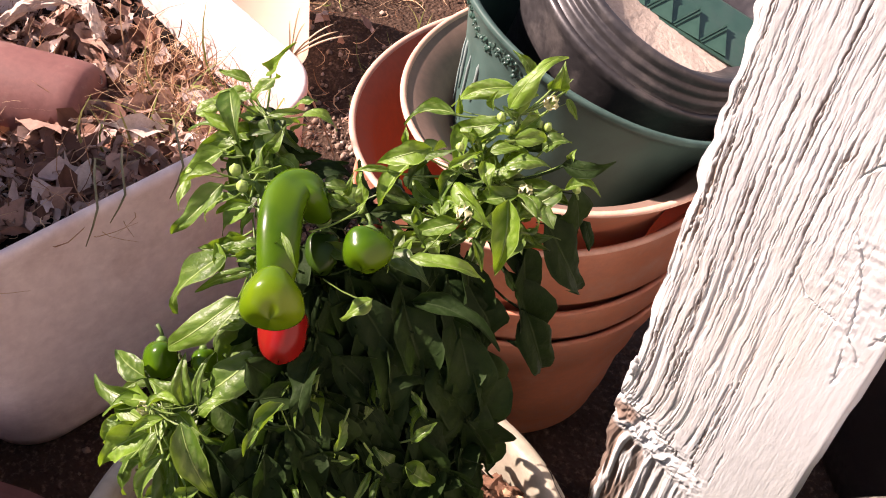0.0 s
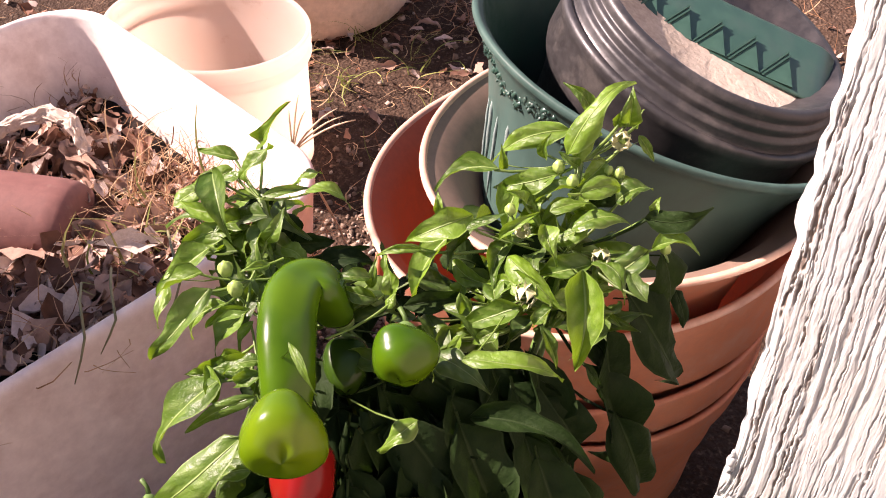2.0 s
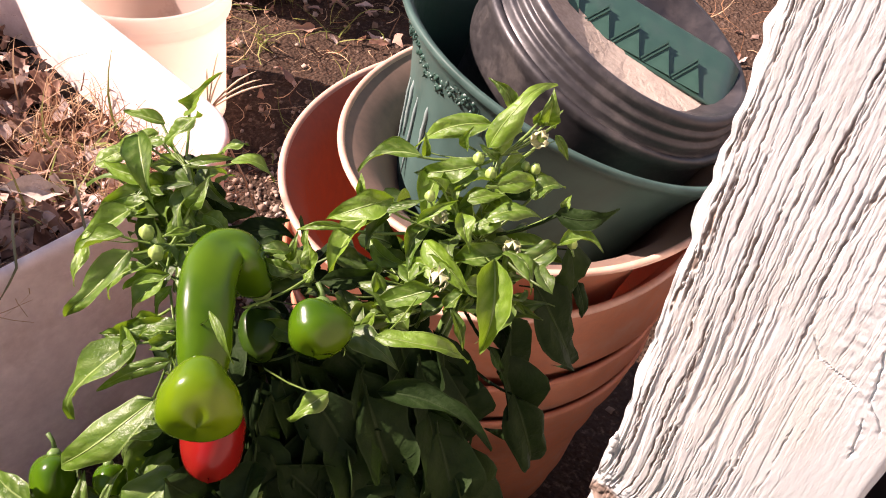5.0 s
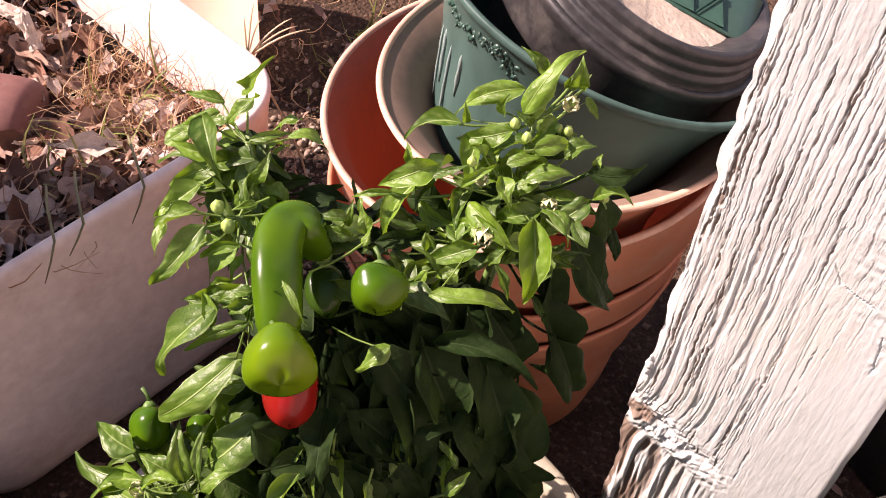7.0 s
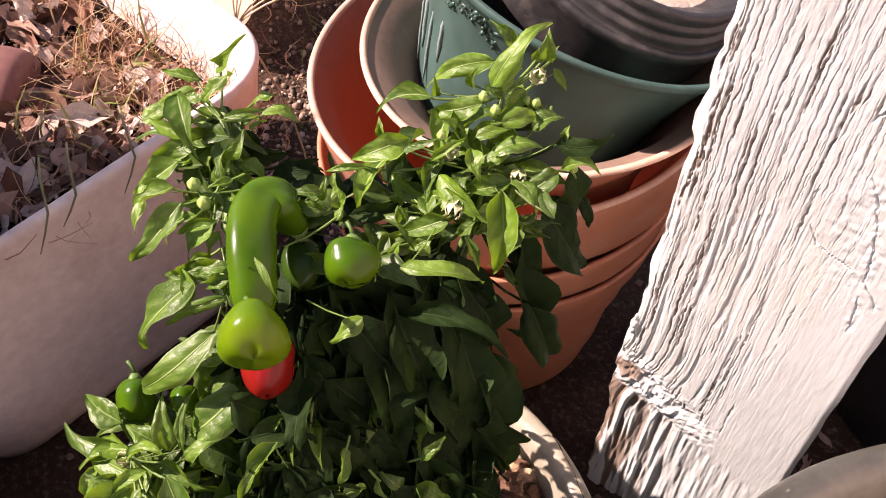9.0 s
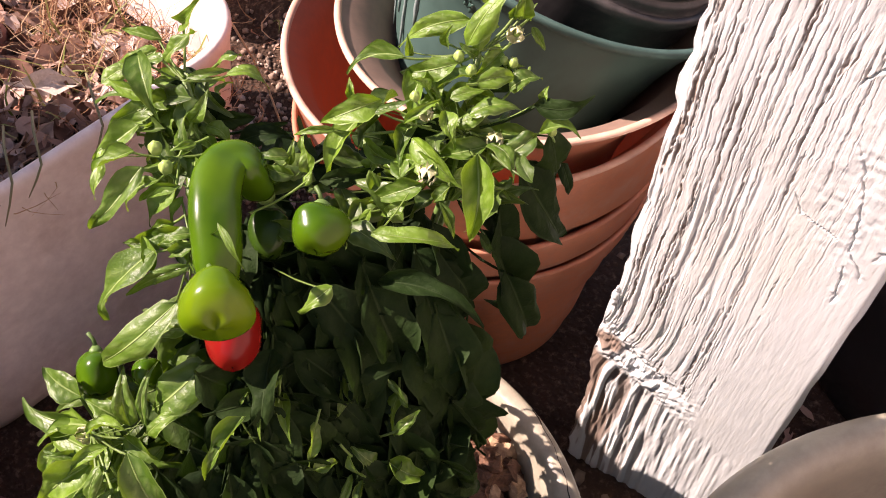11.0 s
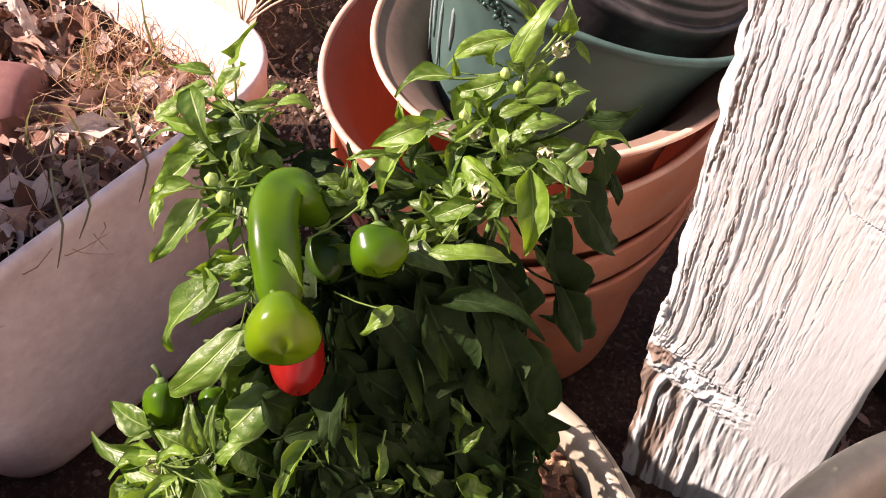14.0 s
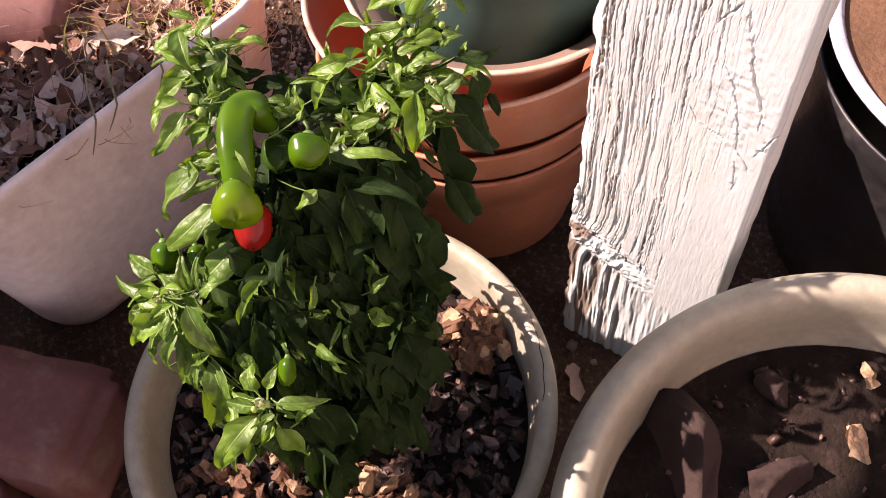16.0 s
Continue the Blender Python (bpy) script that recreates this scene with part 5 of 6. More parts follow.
RIGHT_MID = [
    ((-0.144, 0.387, 0.585), (-0.170, 0.367, 0.572), 0.011, -12),
    ((-0.159, 0.356, 0.580), (-0.184, 0.344, 0.568), 0.009, 5),
    ((-0.137, 0.365, 0.580), (-0.162, 0.355, 0.570), 0.010, -25),
    ((-0.146, 0.371, 0.580), (-0.145, 0.371, 0.592), 0.005, 0),
    ((-0.160, 0.361, 0.576), (-0.162, 0.363, 0.586), 0.004, 20),
    ((-0.173, 0.333, 0.566), (-0.176, 0.337, 0.574), 0.004, 0),
    ((-0.127, 0.363, 0.578), (-0.142, 0.354, 0.570), 0.007, 15),
    ((-0.113, 0.368, 0.574), (-0.103, 0.379, 0.578), 0.009, -5),
    ((-0.122, 0.349, 0.570), (-0.104, 0.365, 0.570), 0.010, -18),
    ((-0.098, 0.373, 0.570), (-0.099, 0.377, 0.576), 0.004, 0),
    ((-0.095, 0.365, 0.560), (-0.078, 0.371, 0.562), 0.008, -15),
]
RIGHT_TIP = [
    ((-0.136, 0.370, 0.586), (-0.125, 0.399, 0.610), 0.011, -5),
    ((-0.134, 0.372, 0.584), (-0.129, 0.385, 0.590), 0.008, 15),
    ((-0.139, 0.395, 0.590), (-0.151, 0.393, 0.602), 0.006, -15),
    ((-0.122, 0.394, 0.590), (-0.122, 0.396, 0.607), 0.009, 30),
    ((-0.125, 0.392, 0.590), (-0.125, 0.394, 0.597), 0.004, 0),
    ((-0.120, 0.397, 0.588), (-0.119, 0.400, 0.596), 0.003, 0),
    ((-0.118, 0.396, 0.586), (-0.110, 0.396, 0.576), 0.004, 10),
    ((-0.132, 0.350, 0.574), (-0.121, 0.363, 0.574), 0.006, 0),
    ((-0.131, 0.371, 0.582), (-0.139, 0.368, 0.588), 0.005, 0),
    ((-0.142, 0.349, 0.574), (-0.149, 0.346, 0.580), 0.005, 10),
]
LOW_TIP = [
    ((-0.215, 0.180, 0.492), (-0.240, 0.182, 0.492), 0.013, 0),
    ((-0.205, 0.173, 0.490), (-0.243, 0.167, 0.484), 0.011, -20),
    ((-0.194, 0.181, 0.492), (-0.211, 0.179, 0.496), 0.010, 10),
    ((-0.193, 0.164, 0.490), (-0.228, 0.165, 0.480), 0.014, -5),
    ((-0.206, 0.174, 0.488), (-0.222, 0.155, 0.480), 0.007, 20),
    ((-0.214, 0.161, 0.484), (-0.216, 0.148, 0.468), 0.007, 0),
    ((-0.186, 0.174, 0.490), (-0.203, 0.153, 0.474), 0.007, -10),
    ((-0.186, 0.180, 0.495), (-0.198, 0.195, 0.512), 0.010, 25),
    ((-0.180, 0.183, 0.495), (-0.187, 0.203, 0.515), 0.005, 0),
    ((-0.178, 0.181, 0.494), (-0.167, 0.197, 0.502), 0.008, -15),
    ((-0.186, 0.171, 0.487), (-0.165, 0.167, 0.440), 0.021, -10),
]
LOW_SIDE = [
    ((-0.182, 0.221, 0.542), (-0.213, 0.192, 0.505), 0.015, -12),
    ((-0.177, 0.218, 0.530), (-0.193, 0.208, 0.518), 0.008, 15),
    ((-0.168, 0.213, 0.515), (-0.187, 0.190, 0.490), 0.020, 0),
    ((-0.150, 0.208, 0.500), (-0.162, 0.192, 0.450), 0.013, 10),
    ((-0.161, 0.216, 0.510), (-0.158, 0.210, 0.498), 0.004, 0),
    ((-0.147, 0.214, 0.510), (-0.151, 0.205, 0.490), 0.003, 20),
    ((-0.183, 0.166, 0.504), (-0.191, 0.149, 0.499), 0.006, 0),
    ((-0.186, 0.157, 0.500), (-0.199, 0.135, 0.485), 0.015, -15),
    ((-0.183, 0.157, 0.496), (-0.189, 0.136, 0.465), 0.011, 10),
    ((-0.180, 0.160, 0.482), (-0.176, 0.137, 0.445), 0.015, -20),
]
LOW_FLANK = [
    ((-0.169, 0.166, 0.515), (-0.144, 0.159, 0.481), 0.014, -12),
    ((-0.170, 0.154, 0.502), (-0.164, 0.136, 0.470), 0.008, 10),
    ((-0.157, 0.153, 0.489), (-0.135, 0.134, 0.442), 0.011, -15),
    ((-0.160, 0.149, 0.486), (-0.155, 0.137, 0.464), 0.006, 0),
    ((-0.139, 0.202, 0.517), (-0.143, 0.176, 0.500), 0.008, 10),
    ((-0.139, 0.164, 0.485), (-0.124, 0.163, 0.468), 0.008, -10),
    ((-0.139, 0.146, 0.464), (-0.132, 0.163, 0.474), 0.005, 0),
    ((-0.176, 0.157, 0.511), (-0.175, 0.145, 0.492), 0.006, 0),
    ((-0.150, 0.155, 0.490), (-0.163, 0.144, 0.480), 0.007, 0),
    ((-0.156, 0.148, 0.485), (-0.154, 0.137, 0.460), 0.007, 15),
    ((-0.149, 0.152, 0.485), (-0.134, 0.135, 0.440), 0.015, -10),
    ((-0.131, 0.165, 0.480), (-0.134, 0.157, 0.473), 0.006, 0),
    ((-0.100, 0.218, 0.474), (-0.096, 0.196, 0.470), 0.004, 0),
    ((-0.096, 0.220, 0.470), (-0.081, 0.205, 0.456), 0.005, 20),
    ((-0.092, 0.233, 0.469), (-0.076, 0.240, 0.458), 0.011, -10),
    ((-0.094, 0.243, 0.476), (-0.090, 0.257, 0.481), 0.006, 0),
    ((-0.095, 0.229, 0.469), (-0.106, 0.227, 0.479), 0.008, 15),
    ((-0.112, 0.207, 0.485), (-0.107, 0.218, 0.480), 0.006, -15),
    ((-0.140, 0.228, 0.510), (-0.133, 0.201, 0.503), 0.004, 10),
]
BASE_TIP = [
    ((-0.105, 0.140, 0.480), (-0.119, 0.104, 0.445), 0.018, -8),
    ((-0.103, 0.133, 0.476), (-0.110, 0.110, 0.443), 0.010, 15),
    ((-0.099, 0.141, 0.480), (-0.107, 0.127, 0.457), 0.009, -15),
    ((-0.108, 0.143, 0.482), (-0.130, 0.138, 0.475), 0.010, 0),
    ((-0.102, 0.150, 0.484), (-0.133, 0.144, 0.477), 0.012, -25),
    ((-0.099, 0.151, 0.482), (-0.077, 0.173, 0.470), 0.009, -10),
    ((-0.093, 0.142, 0.472), (-0.080, 0.143, 0.435), 0.015, 10),
    ((-0.115, 0.150, 0.484), (-0.124, 0.162, 0.491), 0.012, 0),
    ((-0.109, 0.155, 0.484), (-0.110, 0.170, 0.491), 0.007, 20),
    ((-0.096, 0.145, 0.482), (-0.102, 0.136, 0.471), 0.005, 0),
]
DARK_UPPER = [
    ((-0.245, 0.314, 0.560), (-0.258, 0.305, 0.552), 0.008, 20),
    ((-0.236, 0.311, 0.555), (-0.231, 0.309, 0.540), 0.009, 0),
    ((-0.228, 0.303, 0.548), (-0.219, 0.319, 0.542), 0.009, 15),
    ((-0.218, 0.309, 0.542), (-0.205, 0.325, 0.540), 0.006, 0),
    ((-0.217, 0.303, 0.540), (-0.199, 0.321, 0.538), 0.011, -15),
    ((-0.172, 0.330, 0.545), (-0.154, 0.339, 0.538), 0.015, 0),
    ((-0.172, 0.304, 0.540), (-0.153, 0.328, 0.536), 0.009, 10),
    ((-0.131, 0.351, 0.555), (-0.150, 0.339, 0.548), 0.014, -10),
    ((-0.119, 0.380, 0.574), (-0.126, 0.370, 0.564), 0.014, 0),
]
DARK_RIGHT = [
    ((-0.101, 0.369, 0.570), (-0.079, 0.384, 0.574), 0.009, -15),
    ((-0.094, 0.374, 0.552), (-0.089, 0.374, 0.522), 0.018, 0),
    ((-0.091, 0.388, 0.520), (-0.083, 0.387, 0.500), 0.007, 10),
    ((-0.104, 0.359, 0.542), (-0.081, 0.379, 0.472), 0.023, -10),
    ((-0.102, 0.344, 0.530), (-0.094, 0.361, 0.470), 0.018, 10),
    ((-0.111, 0.338, 0.530), (-0.105, 0.351, 0.480), 0.015, 0),
    ((-0.106, 0.339, 0.510), (-0.098, 0.343, 0.445), 0.027, -5),
    ((-0.089, 0.331, 0.500), (-0.083, 0.349, 0.430), 0.021, 10),
    ((-0.123, 0.277, 0.532), (-0.075, 0.285, 0.528), 0.011, -25),
    ((-0.100, 0.322, 0.532), (-0.095, 0.329, 0.512), 0.004, 0),
    ((-0.118, 0.336, 0.400), (-0.103, 0.342, 0.385), 0.011, 0),
]

rng_leaf = random.Random(77)


def over_board(p):
    """Whether a leaf here would stand between the sun and the lower part of the board."""
    k = (p.y - 0.4965) / TO_SUN.y
    x, z = p.x - TO_SUN.x * k, p.z - TO_SUN.z * k
    return 0.0 < x < 0.084 and 0.05 < z < 0.42


FRUIT = (((-0.198, 0.278, 0.560), 0.012), ((-0.194, 0.265, 0.563), 0.014), ((-0.186, 0.253, 0.561), 0.014), ((-0.177, 0.242, 0.555), 0.014), ((-0.154, 0.217, 0.566), 0.018), ((-0.148, 0.273, 0.556), 0.014), ((-0.160, 0.216, 0.532), 0.013), ((-0.222, 0.194, 0.485), 0.023), ((-0.185, 0.200, 0.475), 0.010), ((-0.109, 0.171, 0.474), 0.008))


def over_fruit(p):
    """Whether a leaf here would hang over one of the peppers, which show free on the open side."""
    out = Vector((0.50, -0.25, 0.83))
    for c, r in FRUIT:
        q = p - Vector(c)
        k = q.dot(out)
        if k > -0.004 and (q - out * k).length < r:
            return True
    return False


def crown_top(x, y):
    """The height of the crown's flank, which falls away from the sun."""
    return 0.47 - 0.9 * (x + 0.10) + 0.6 * max(0.0, y - 0.23) - 1.2 * max(0.0, 0.19 - y)


def beyond_crown(p):
    """Whether a point stands out of the crown's flank."""
    return (p.y < 0.30 and p.z > crown_top(p.x, p.y)) or p.x > min(-0.058, -0.085 - (p.y - 0.30)) or (p.x > -0.075 and p.y < 0.19) or p.y < 0.150 - 0.38 * (p.x + 0.249)


def nearest_twig(a):
    """The point of the shoots from which a leaf stalk would come, a little below the leaf."""
    best = min((q for line in SHOOTS.values() for q in line[3:]), key=lambda q: (q - a - Vector((0, 0, -0.008))).length)
    way = best - a
    return a + way * min(1, 0.026 / max(way.length, 1e-4))


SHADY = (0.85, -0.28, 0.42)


def grow(shoot, material, face=(0.05, -0.42, 1.0)):
    """Sets the leaves of one shoot."""
    for a, b, w, roll in shoot:
        part("leaf", leaf_mesh(a, b, w, roll, rng_leaf, material, nearest_twig(Vector(a)), face, 0.55), plant)


for shoot in (RIGHT_LEFT, RIGHT_MID, RIGHT_TIP, LEFT_TIP, LEFT_MID, LEFT_SIDE, GAP_SIDE, LOW_TIP, LOW_SIDE, LOW_FLANK, BASE_TIP):
    grow(shoot, LEAF)
# shaded leaves, with the shade in their material's colour
grow(DARK_UPPER, LEAF_SHADE, (0.5, -0.3, 0.7))
grow(DARK_RIGHT, LEAF_SHADE, SHADY)


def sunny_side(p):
    """Whether a leaf grows on the outer side towards the sun, which gets the lighter leaf colour."""
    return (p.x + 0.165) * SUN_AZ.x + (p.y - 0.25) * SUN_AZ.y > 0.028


def fill_crown():
    """The drooping, shade-coloured leaves inside the crown and the small ones at its tips."""
    rng = random.Random(12)
    made = 0
    while made < 330:
        h = rng.uniform(0.26, 0.52)
        k = (h - 0.25) / 0.26
        cx, cy = -0.172 + 0.012 * k, 0.255 + 0.025 * k
        an = rng.uniform(0, 6.28)
        r = rng.uniform(0.012, 0.075 + 0.025 * k)
        a = Vector((cx + r * math.cos(an), cy + r * math.sin(an), h))
        out = Vector((math.cos(an) + rng.uniform(-0.5, 0.5), math.sin(an) + rng.uniform(-0.5, 0.5), rng.uniform(-1.6, -0.3))).normalized()
        ln = rng.uniform(0.034, 0.062)
        b = a + out * ln
        if beyond_crown(a) or beyond_crown(b) or b.z < 0.21 or (b.y < 0.19 and h > 0.44) or (b.x < -0.228) or over_board(b) or over_fruit(a) or over_fruit(b):
            continue
        face = Vector((math.cos(an) + 0.5, math.sin(an) - 0.2, 0.55))
        # lighter leaf colour towards the sun, the shade colour elsewhere
        part("leaf", leaf_mesh(a, b, ln * rng.uniform(0.40, 0.54), rng.uniform(-25, 25), rng, LEAF_MID if sunny_side(a) else LEAF_SHADE, face=face, calm=0.5), plant)
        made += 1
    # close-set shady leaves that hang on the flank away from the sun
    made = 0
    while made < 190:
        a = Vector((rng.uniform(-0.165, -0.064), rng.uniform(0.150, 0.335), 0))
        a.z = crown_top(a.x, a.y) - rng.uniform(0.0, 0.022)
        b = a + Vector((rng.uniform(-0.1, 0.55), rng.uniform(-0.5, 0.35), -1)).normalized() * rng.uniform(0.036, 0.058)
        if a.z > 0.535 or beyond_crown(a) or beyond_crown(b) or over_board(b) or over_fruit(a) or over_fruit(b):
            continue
        part("leaf", leaf_mesh(a, b, (b - a).length * rng.uniform(0.44, 0.58), rng.uniform(-22, 22), rng, LEAF_SHADE, face=SHADY, calm=0.4), plant)
        made += 1
    # dark foliage under the sunny shoots and round the peppers
    for (cx, cy, cz), spread, count in (((-0.195, 0.218, 0.452), (0.016, 0.026, 0.028), 70), ((-0.122, 0.312, 0.465), (0.018, 0.024, 0.030), 55), ((-0.125, 0.195, 0.42), (0.030, 0.024, 0.04), 110), ((-0.095, 0.255, 0.41), (0.018, 0.03, 0.04), 70), ((-0.185, 0.190, 0.40), (0.016, 0.020, 0.04), 50), ((-0.174, 0.264, 0.505), (0.015, 0.018, 0.010), 45), ((-0.145, 0.250, 0.495), (0.014, 0.018, 0.012), 34), ((-0.098, 0.300, 0.470), (0.010, 0.036, 0.022), 26), ((-0.090, 0.245, 0.430), (0.010, 0.026, 0.020), 30)):
        for _ in range(count):
            a = Vector((rng.gauss(cx, spread[0]), rng.gauss(cy, spread[1]), min(cz + 0.05, rng.gauss(cz, spread[2]))))
            an = rng.uniform(0, 6.28)
            ln = rng.uniform(0.028, 0.050)
            b = a + Vector((math.cos(an), math.sin(an), rng.uniform(-1.5, -0.1))).normalized() * ln
            if beyond_crown(a) or beyond_crown(b) or b.x < -0.232 or b.z < 0.24 or b.z > 0.53 or over_board(b) or over_fruit(a) or over_fruit(b):
                continue
            part("leaf", leaf_mesh(a, b, ln * rng.uniform(0.38, 0.52), rng.uniform(-40, 40), rng, LEAF_MID if sunny_side(a) else LEAF_SHADE, face=(0.6, -0.3, 0.6)), plant)
    # a few small bright leaves reaching out of the dark crown into the sun
    for _ in range(14):
        a = Vector((rng.uniform(-0.165, -0.085), rng.uniform(0.185, 0.315), 0))
        a.z = crown_top(a.x, a.y) + rng.uniform(-0.012, 0.012)
        an = rng.uniform(-1.2, 0.6)
        ln = rng.uniform(0.012, 0.026)
        b = a + Vector((math.cos(an), math.sin(an), rng.uniform(-1.2, 0.2))).normalized() * ln
        if a.z > 0.51 or over_board(a) or over_board(b) or over_fruit(a) or over_fruit(b) or b.x > -0.062:
            continue
        part("leaf", leaf_mesh(a, b, ln * rng.uniform(0.26, 0.38), rng.uniform(-60, 60), rng, LEAF), plant)
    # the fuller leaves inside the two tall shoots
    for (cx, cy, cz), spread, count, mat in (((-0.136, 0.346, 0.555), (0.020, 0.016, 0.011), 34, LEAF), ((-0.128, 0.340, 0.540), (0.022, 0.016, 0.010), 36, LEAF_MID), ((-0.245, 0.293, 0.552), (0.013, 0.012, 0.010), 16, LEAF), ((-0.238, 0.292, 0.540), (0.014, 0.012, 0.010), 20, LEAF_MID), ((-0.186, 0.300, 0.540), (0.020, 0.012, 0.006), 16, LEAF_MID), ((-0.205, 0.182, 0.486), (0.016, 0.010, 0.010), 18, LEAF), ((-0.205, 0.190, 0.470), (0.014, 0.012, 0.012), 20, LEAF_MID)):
        for _ in range(count):
            a = Vector((rng.gauss(cx, spread[0]), rng.gauss(cy, spread[1]), rng.gauss(cz, spread[2])))
            an = rng.uniform(0, 6.28)
            ln = rng.uniform(0.018, 0.034)
            b = a + Vector((math.cos(an), math.sin(an), rng.uniform(-0.9, 0.25))).normalized() * ln
            if over_board(a) or over_board(b) or over_fruit(a) or over_fruit(b) or b.x < (-0.275 if cy > 0.25 else -0.234) or b.x > -0.086 or (-0.228 < b.x < -0.165 and max(a.y, b.y) > 0.316):
                continue
            part("leaf", leaf_mesh(a, b, ln * rng.uniform(0.30, 0.44), rng.uniform(-35, 35), rng, mat, nearest_twig(a)), plant)
    # the smallest leaves, unfolding at the tips
    for key, count in (("right_tip", 12), ("right_mid", 16), ("left_tip", 9), ("left_mid", 9), ("left_side", 5), ("low_tip", 9), ("low_side", 5), ("base_tip", 8)):
        p = Vector(TIPS[key])
        for _ in range(count):
            a = p + Vector((max(-0.018, min(0.018, rng.gauss(0, 0.010))), max(-0.018, min(0.018, rng.gauss(0, 0.010))), rng.uniform(-0.028, 0.0)))
            an = rng.uniform(0, 6.28)
            out = Vector((math.cos(an), math.sin(an), rng.uniform(-0.5, 0.6))).normalized()
            ln = rng.uniform(0.010, 0.022)
            if over_board(a) or over_board(a + out * ln) or over_fruit(a) or over_fruit(a + out * ln):
                continue
            part("leaf", leaf_mesh(a, a + out * ln, ln * rng.uniform(0.32, 0.45), rng.uniform(-30, 30), rng, LEAF), plant)


fill_crown()


STALK = two_tone("pepper_stalk", (0.05, 0.10, 0.02), (0.09, 0.16, 0.035), 30, 200, 0.5)


def hang_pepper(name, top, end, radius, lobes, taper, bendy, material, seed, label):
    ln = (Vector(top) - Vector(end)).length
    ob = part(name, pepper_mesh(ln, radius, lobes, taper, bendy, material, seed), plant, label, material)
    m = hang(top, end)
    ob.matrix_basis = m
    cap = lathe([(0.0, 0.002), (radius * 0.16, 0.002), (radius * 0.30, 0.0004), (radius * 0.36, -0.0018), (radius * 0.2, -0.0018), (0.0, -0.001)], 20, 0.1)
    part("calyx", cap, ob, "green calyx", STEM)
    t = Vector((0, 0, 0.002))
    part("stalk", tube([t, t + Vector((0.001, 0, 0.003)), t + Vector((0.003, 0.001, 0.006))], [0.0011, 0.0009, 0.0010], 8), ob, "", STALK)
    return ob


long_pepper = part("pepper", curved_pepper_mesh(((-0.1865, 0.2835, 0.540), (-0.189, 0.2835, 0.546), (-0.194, 0.283, 0.5555), (-0.198, 0.277, 0.5605), (-0.194, 0.265, 0.562), (-0.186, 0.253, 0.560), (-0.177, 0.242, 0.554), (-0.170, 0.233, 0.546), (-0.1665, 0.2285, 0.5415)), (0.0012, 0.0080, 0.0102, 0.0092, 0.0103, 0.0107, 0.0102, 0.0078, 0.0012), 3, 0.6), plant, "long glossy green pepper, bent over at its top", PEPPER)
part("calyx", tube([(-0.1868, 0.2840, 0.5432), (-0.1865, 0.2843, 0.5395), (-0.1862, 0.2848, 0.5380)], [0.0046, 0.0042, 0.0012], 14), long_pepper, "green calyx", STEM)
part("stalk", tube([(-0.1863, 0.2846, 0.5385), (-0.1850, 0.2860, 0.5330), (-0.1800, 0.2870, 0.5290)], [0.0013, 0.0011, 0.0012], 8), long_pepper, "", STALK)
hang_pepper("pepper", (-0.1625, 0.2270, 0.5645), (-0.1465, 0.2080, 0.5680), 0.0143, 3, 0.0, 0.0, PEPPER_ROUND, 1.2, "round glossy yellow-green pepper")
hang_pepper("pepper", (-0.1540, 0.2830, 0.557), (-0.1440, 0.2645, 0.5500), 0.0132, 3, 0.20, 0.0, PEPPER, 2.6, "small heart-shaped green pepper")
hang_pepper("pepper", (-0.186, 0.284, 0.532), (-0.173, 0.265, 0.524), 0.0105, 4, 0.2, 0.0, PEPPER_SHADE, 3.0, "green pepper with its shade put into a near-black skin")
hang_pepper("pepper", (-0.168, 0.237, 0.535), (-0.1525, 0.2135, 0.522), 0.0140, 3, 0.3, 0.0, PEPPER_RED, 0.9, "ripe red pepper under the round green one")
hang_pepper("pepper", (-0.227, 0.201, 0.491), (-0.217, 0.187, 0.479), 0.0095, 3, 0.1, 0.0, PEPPER, 1.0, "small oval green pepper")
hang_pepper("pepper", (-0.196, 0.204, 0.508), (-0.189, 0.197, 0.500), 0.0066, 3, 0.1, 0.0, PEPPER, 1.7, "half-hidden small green pepper")
hang_pepper("pepper", (-0.186, 0.209, 0.494), (-0.182, 0.193, 0.455), 0.0095, 3, 0.3, 0.002, PEPPER, 0.4, "long dark green pepper in half shade")
hang_pepper("pepper", (-0.1115, 0.179, 0.482), (-0.1060, 0.166, 0.468), 0.0060, 3, 0.1, 0.0, PEPPER, 0.9, "tiny green pepper near the base")


def bud(p, r):
    bm = bmesh.new()
    bmesh.ops.create_icosphere(bm, subdivisions=3, radius=r, matrix=Matrix.Diagonal((1, 1, 1.2, 1)))
    for v in bm.verts:
        v.co *= 1 + 0.08 * math.cos(5 * math.atan2(v.co.y, v.co.x))
    ob = part("bud", bm, plant, "pale green flower bud", BUD)
    ob.location = p
    q = Vector((0, 0, -r))
    part("stalk", tube([q, q + Vector((0.001, 0.002, -0.006)), q + Vector((-0.002, 0.003, -0.012))], [0.0006] * 3, 6), ob, "", STEM)


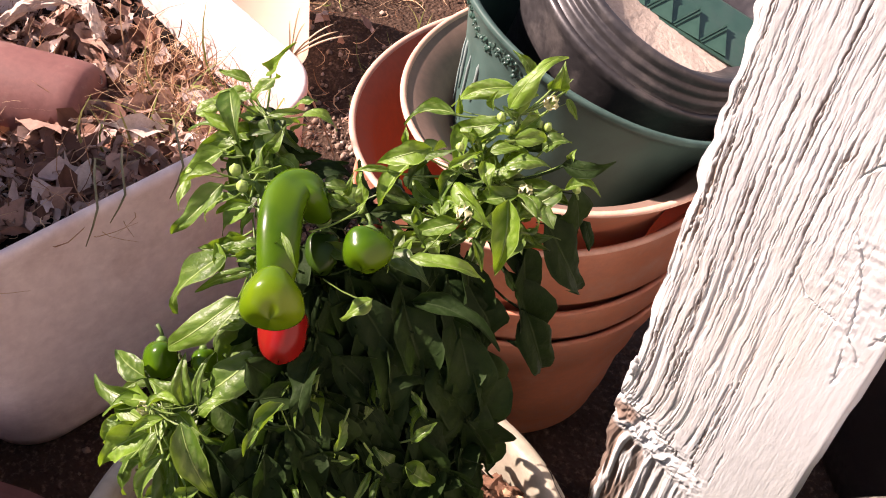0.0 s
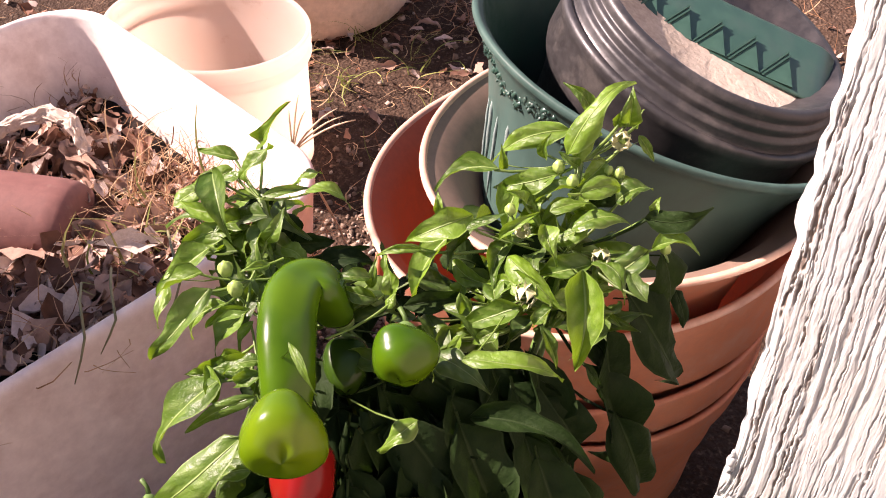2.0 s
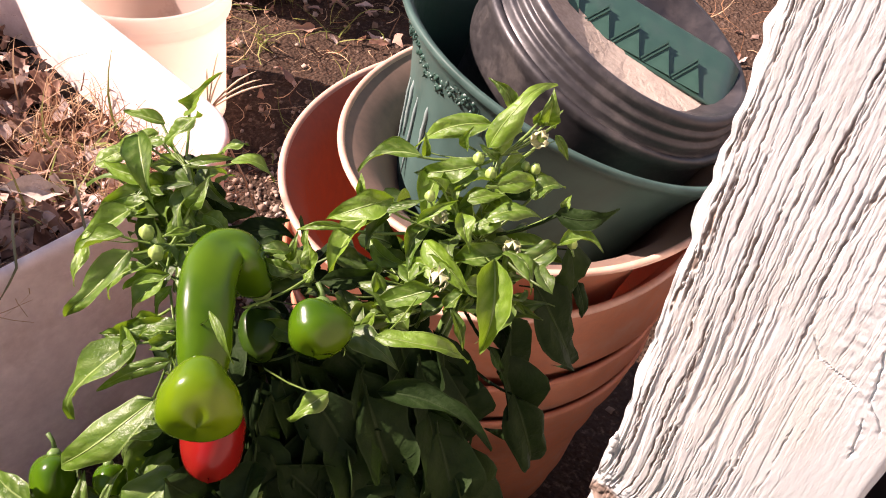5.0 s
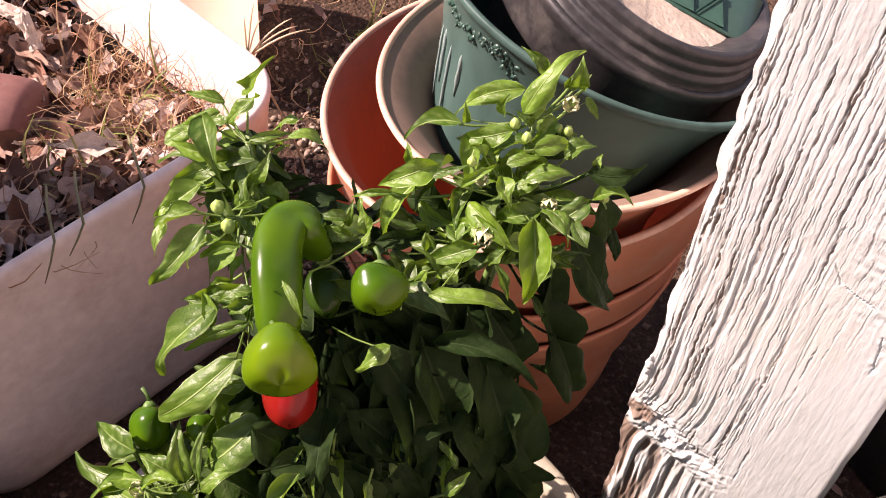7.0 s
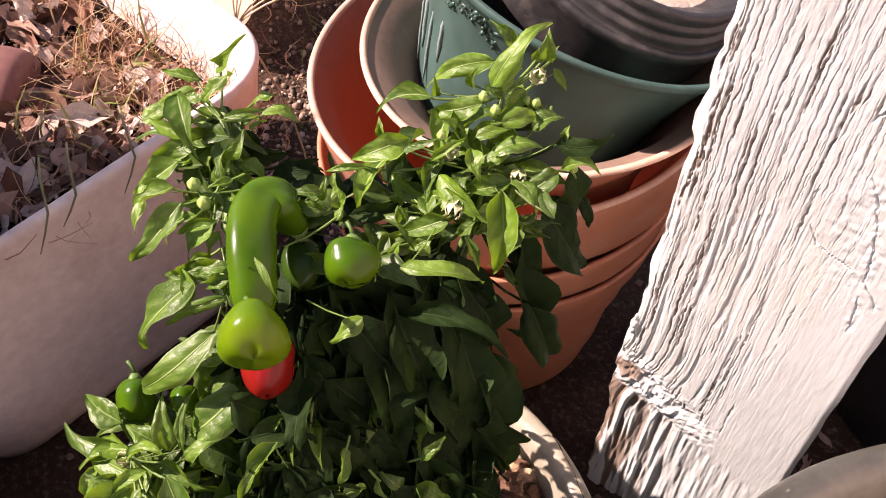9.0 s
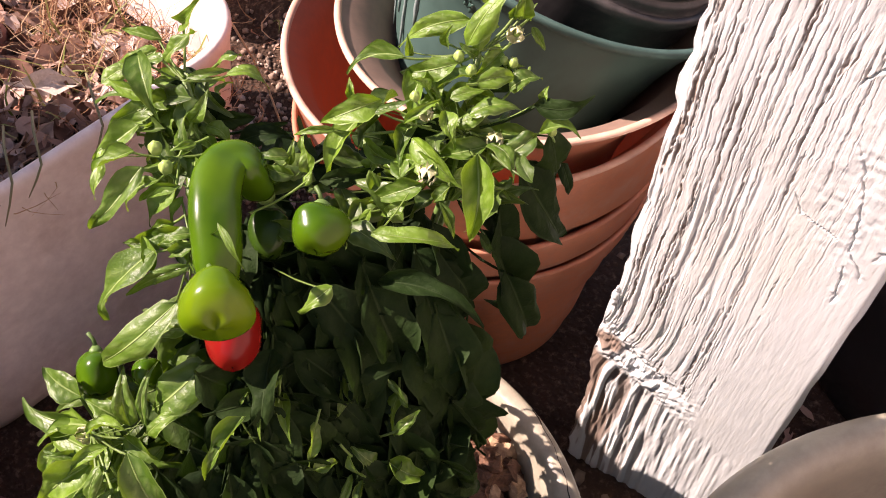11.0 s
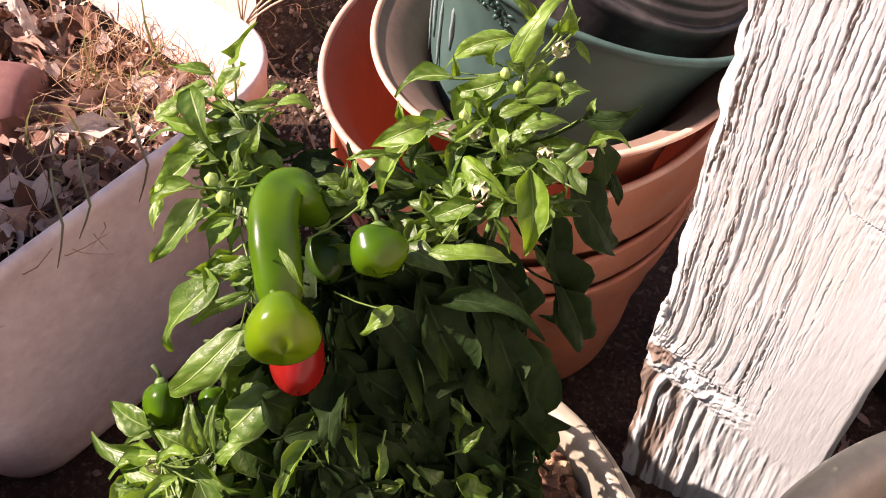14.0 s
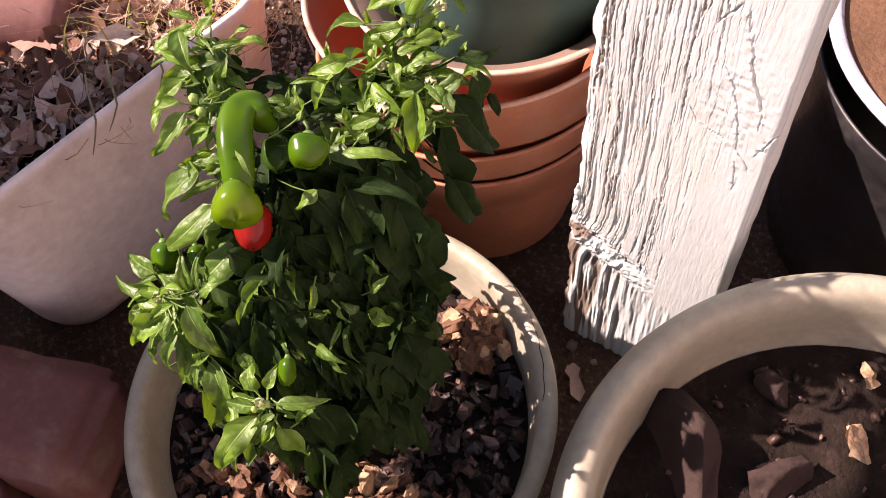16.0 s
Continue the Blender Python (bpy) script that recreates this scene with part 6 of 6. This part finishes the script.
def flower(p, r, facing):
    """A nodding flower with five cream petals, half closed."""
    ob = part("flower", lathe([(0.0, 0.002), (r * 0.3, 0.001), (r * 0.36, -0.002), (0.0, -0.003)], 16), plant, "wilting cream pepper flower", BUD)
    ob.matrix_basis = Matrix.Translation(p) @ Vector(facing).to_track_quat("Z", "Y").to_matrix().to_4x4()
    for k in range(6):
        bm = bmesh.new()
        rows = []
        for i in range(6):
            u = i / 5
            w = r * 0.55 * math.sin(math.pi * (0.18 + 0.8 * u)) ** 0.8
            rows.append([bm.verts.new((r * (0.22 + 0.42 * math.sin(u * 2.5)), w * v, r * (1.3 * u - 0.3 * abs(v) + 0.12 * math.sin(u * 8 + v * 3 + k)))) for v in (-1, -0.5, 0, 0.5, 1)])
        for s, t in zip(rows, rows[1:]):
            for j in range(4):
                bm.faces.new((s[j], s[j + 1], t[j + 1], t[j]))
        pet = part("petal", bm, ob, "", PETAL)
        pet.rotation_euler = (0, 0, k * math.pi / 3)


for p, r in (((-0.231, 0.269, 0.560), 0.0030), ((-0.220, 0.263, 0.560), 0.0030), ((-0.231, 0.294, 0.563), 0.0036), ((-0.138, 0.367, 0.582), 0.0024), ((-0.130, 0.364, 0.580), 0.0024), ((-0.145, 0.342, 0.575), 0.0022), ((-0.121, 0.377, 0.580), 0.0018), ((-0.117, 0.378, 0.580), 0.0022), ((-0.092, 0.372, 0.556), 0.0022), ((-0.102, 0.147, 0.486), 0.0022), ((-0.107, 0.141, 0.485), 0.0019)):
    bud(p, r)
flower((-0.127, 0.326, 0.556), 0.0060, (0.2, -0.8, -0.3))
flower((-0.119, 0.383, 0.592), 0.0052, (0.1, -0.7, 0.3))
flower((-0.110, 0.352, 0.560), 0.0050, (0.3, -0.8, 0.2))
flower((-0.199, 0.168, 0.493), 0.0050, (-0.3, -0.5, 0.9))
flower((-0.104, 0.146, 0.489), 0.0040, (-0.2, -0.5, 0.8))
flower((-0.141, 0.345, 0.565), 0.0042, (0.3, -0.7, 0.2))
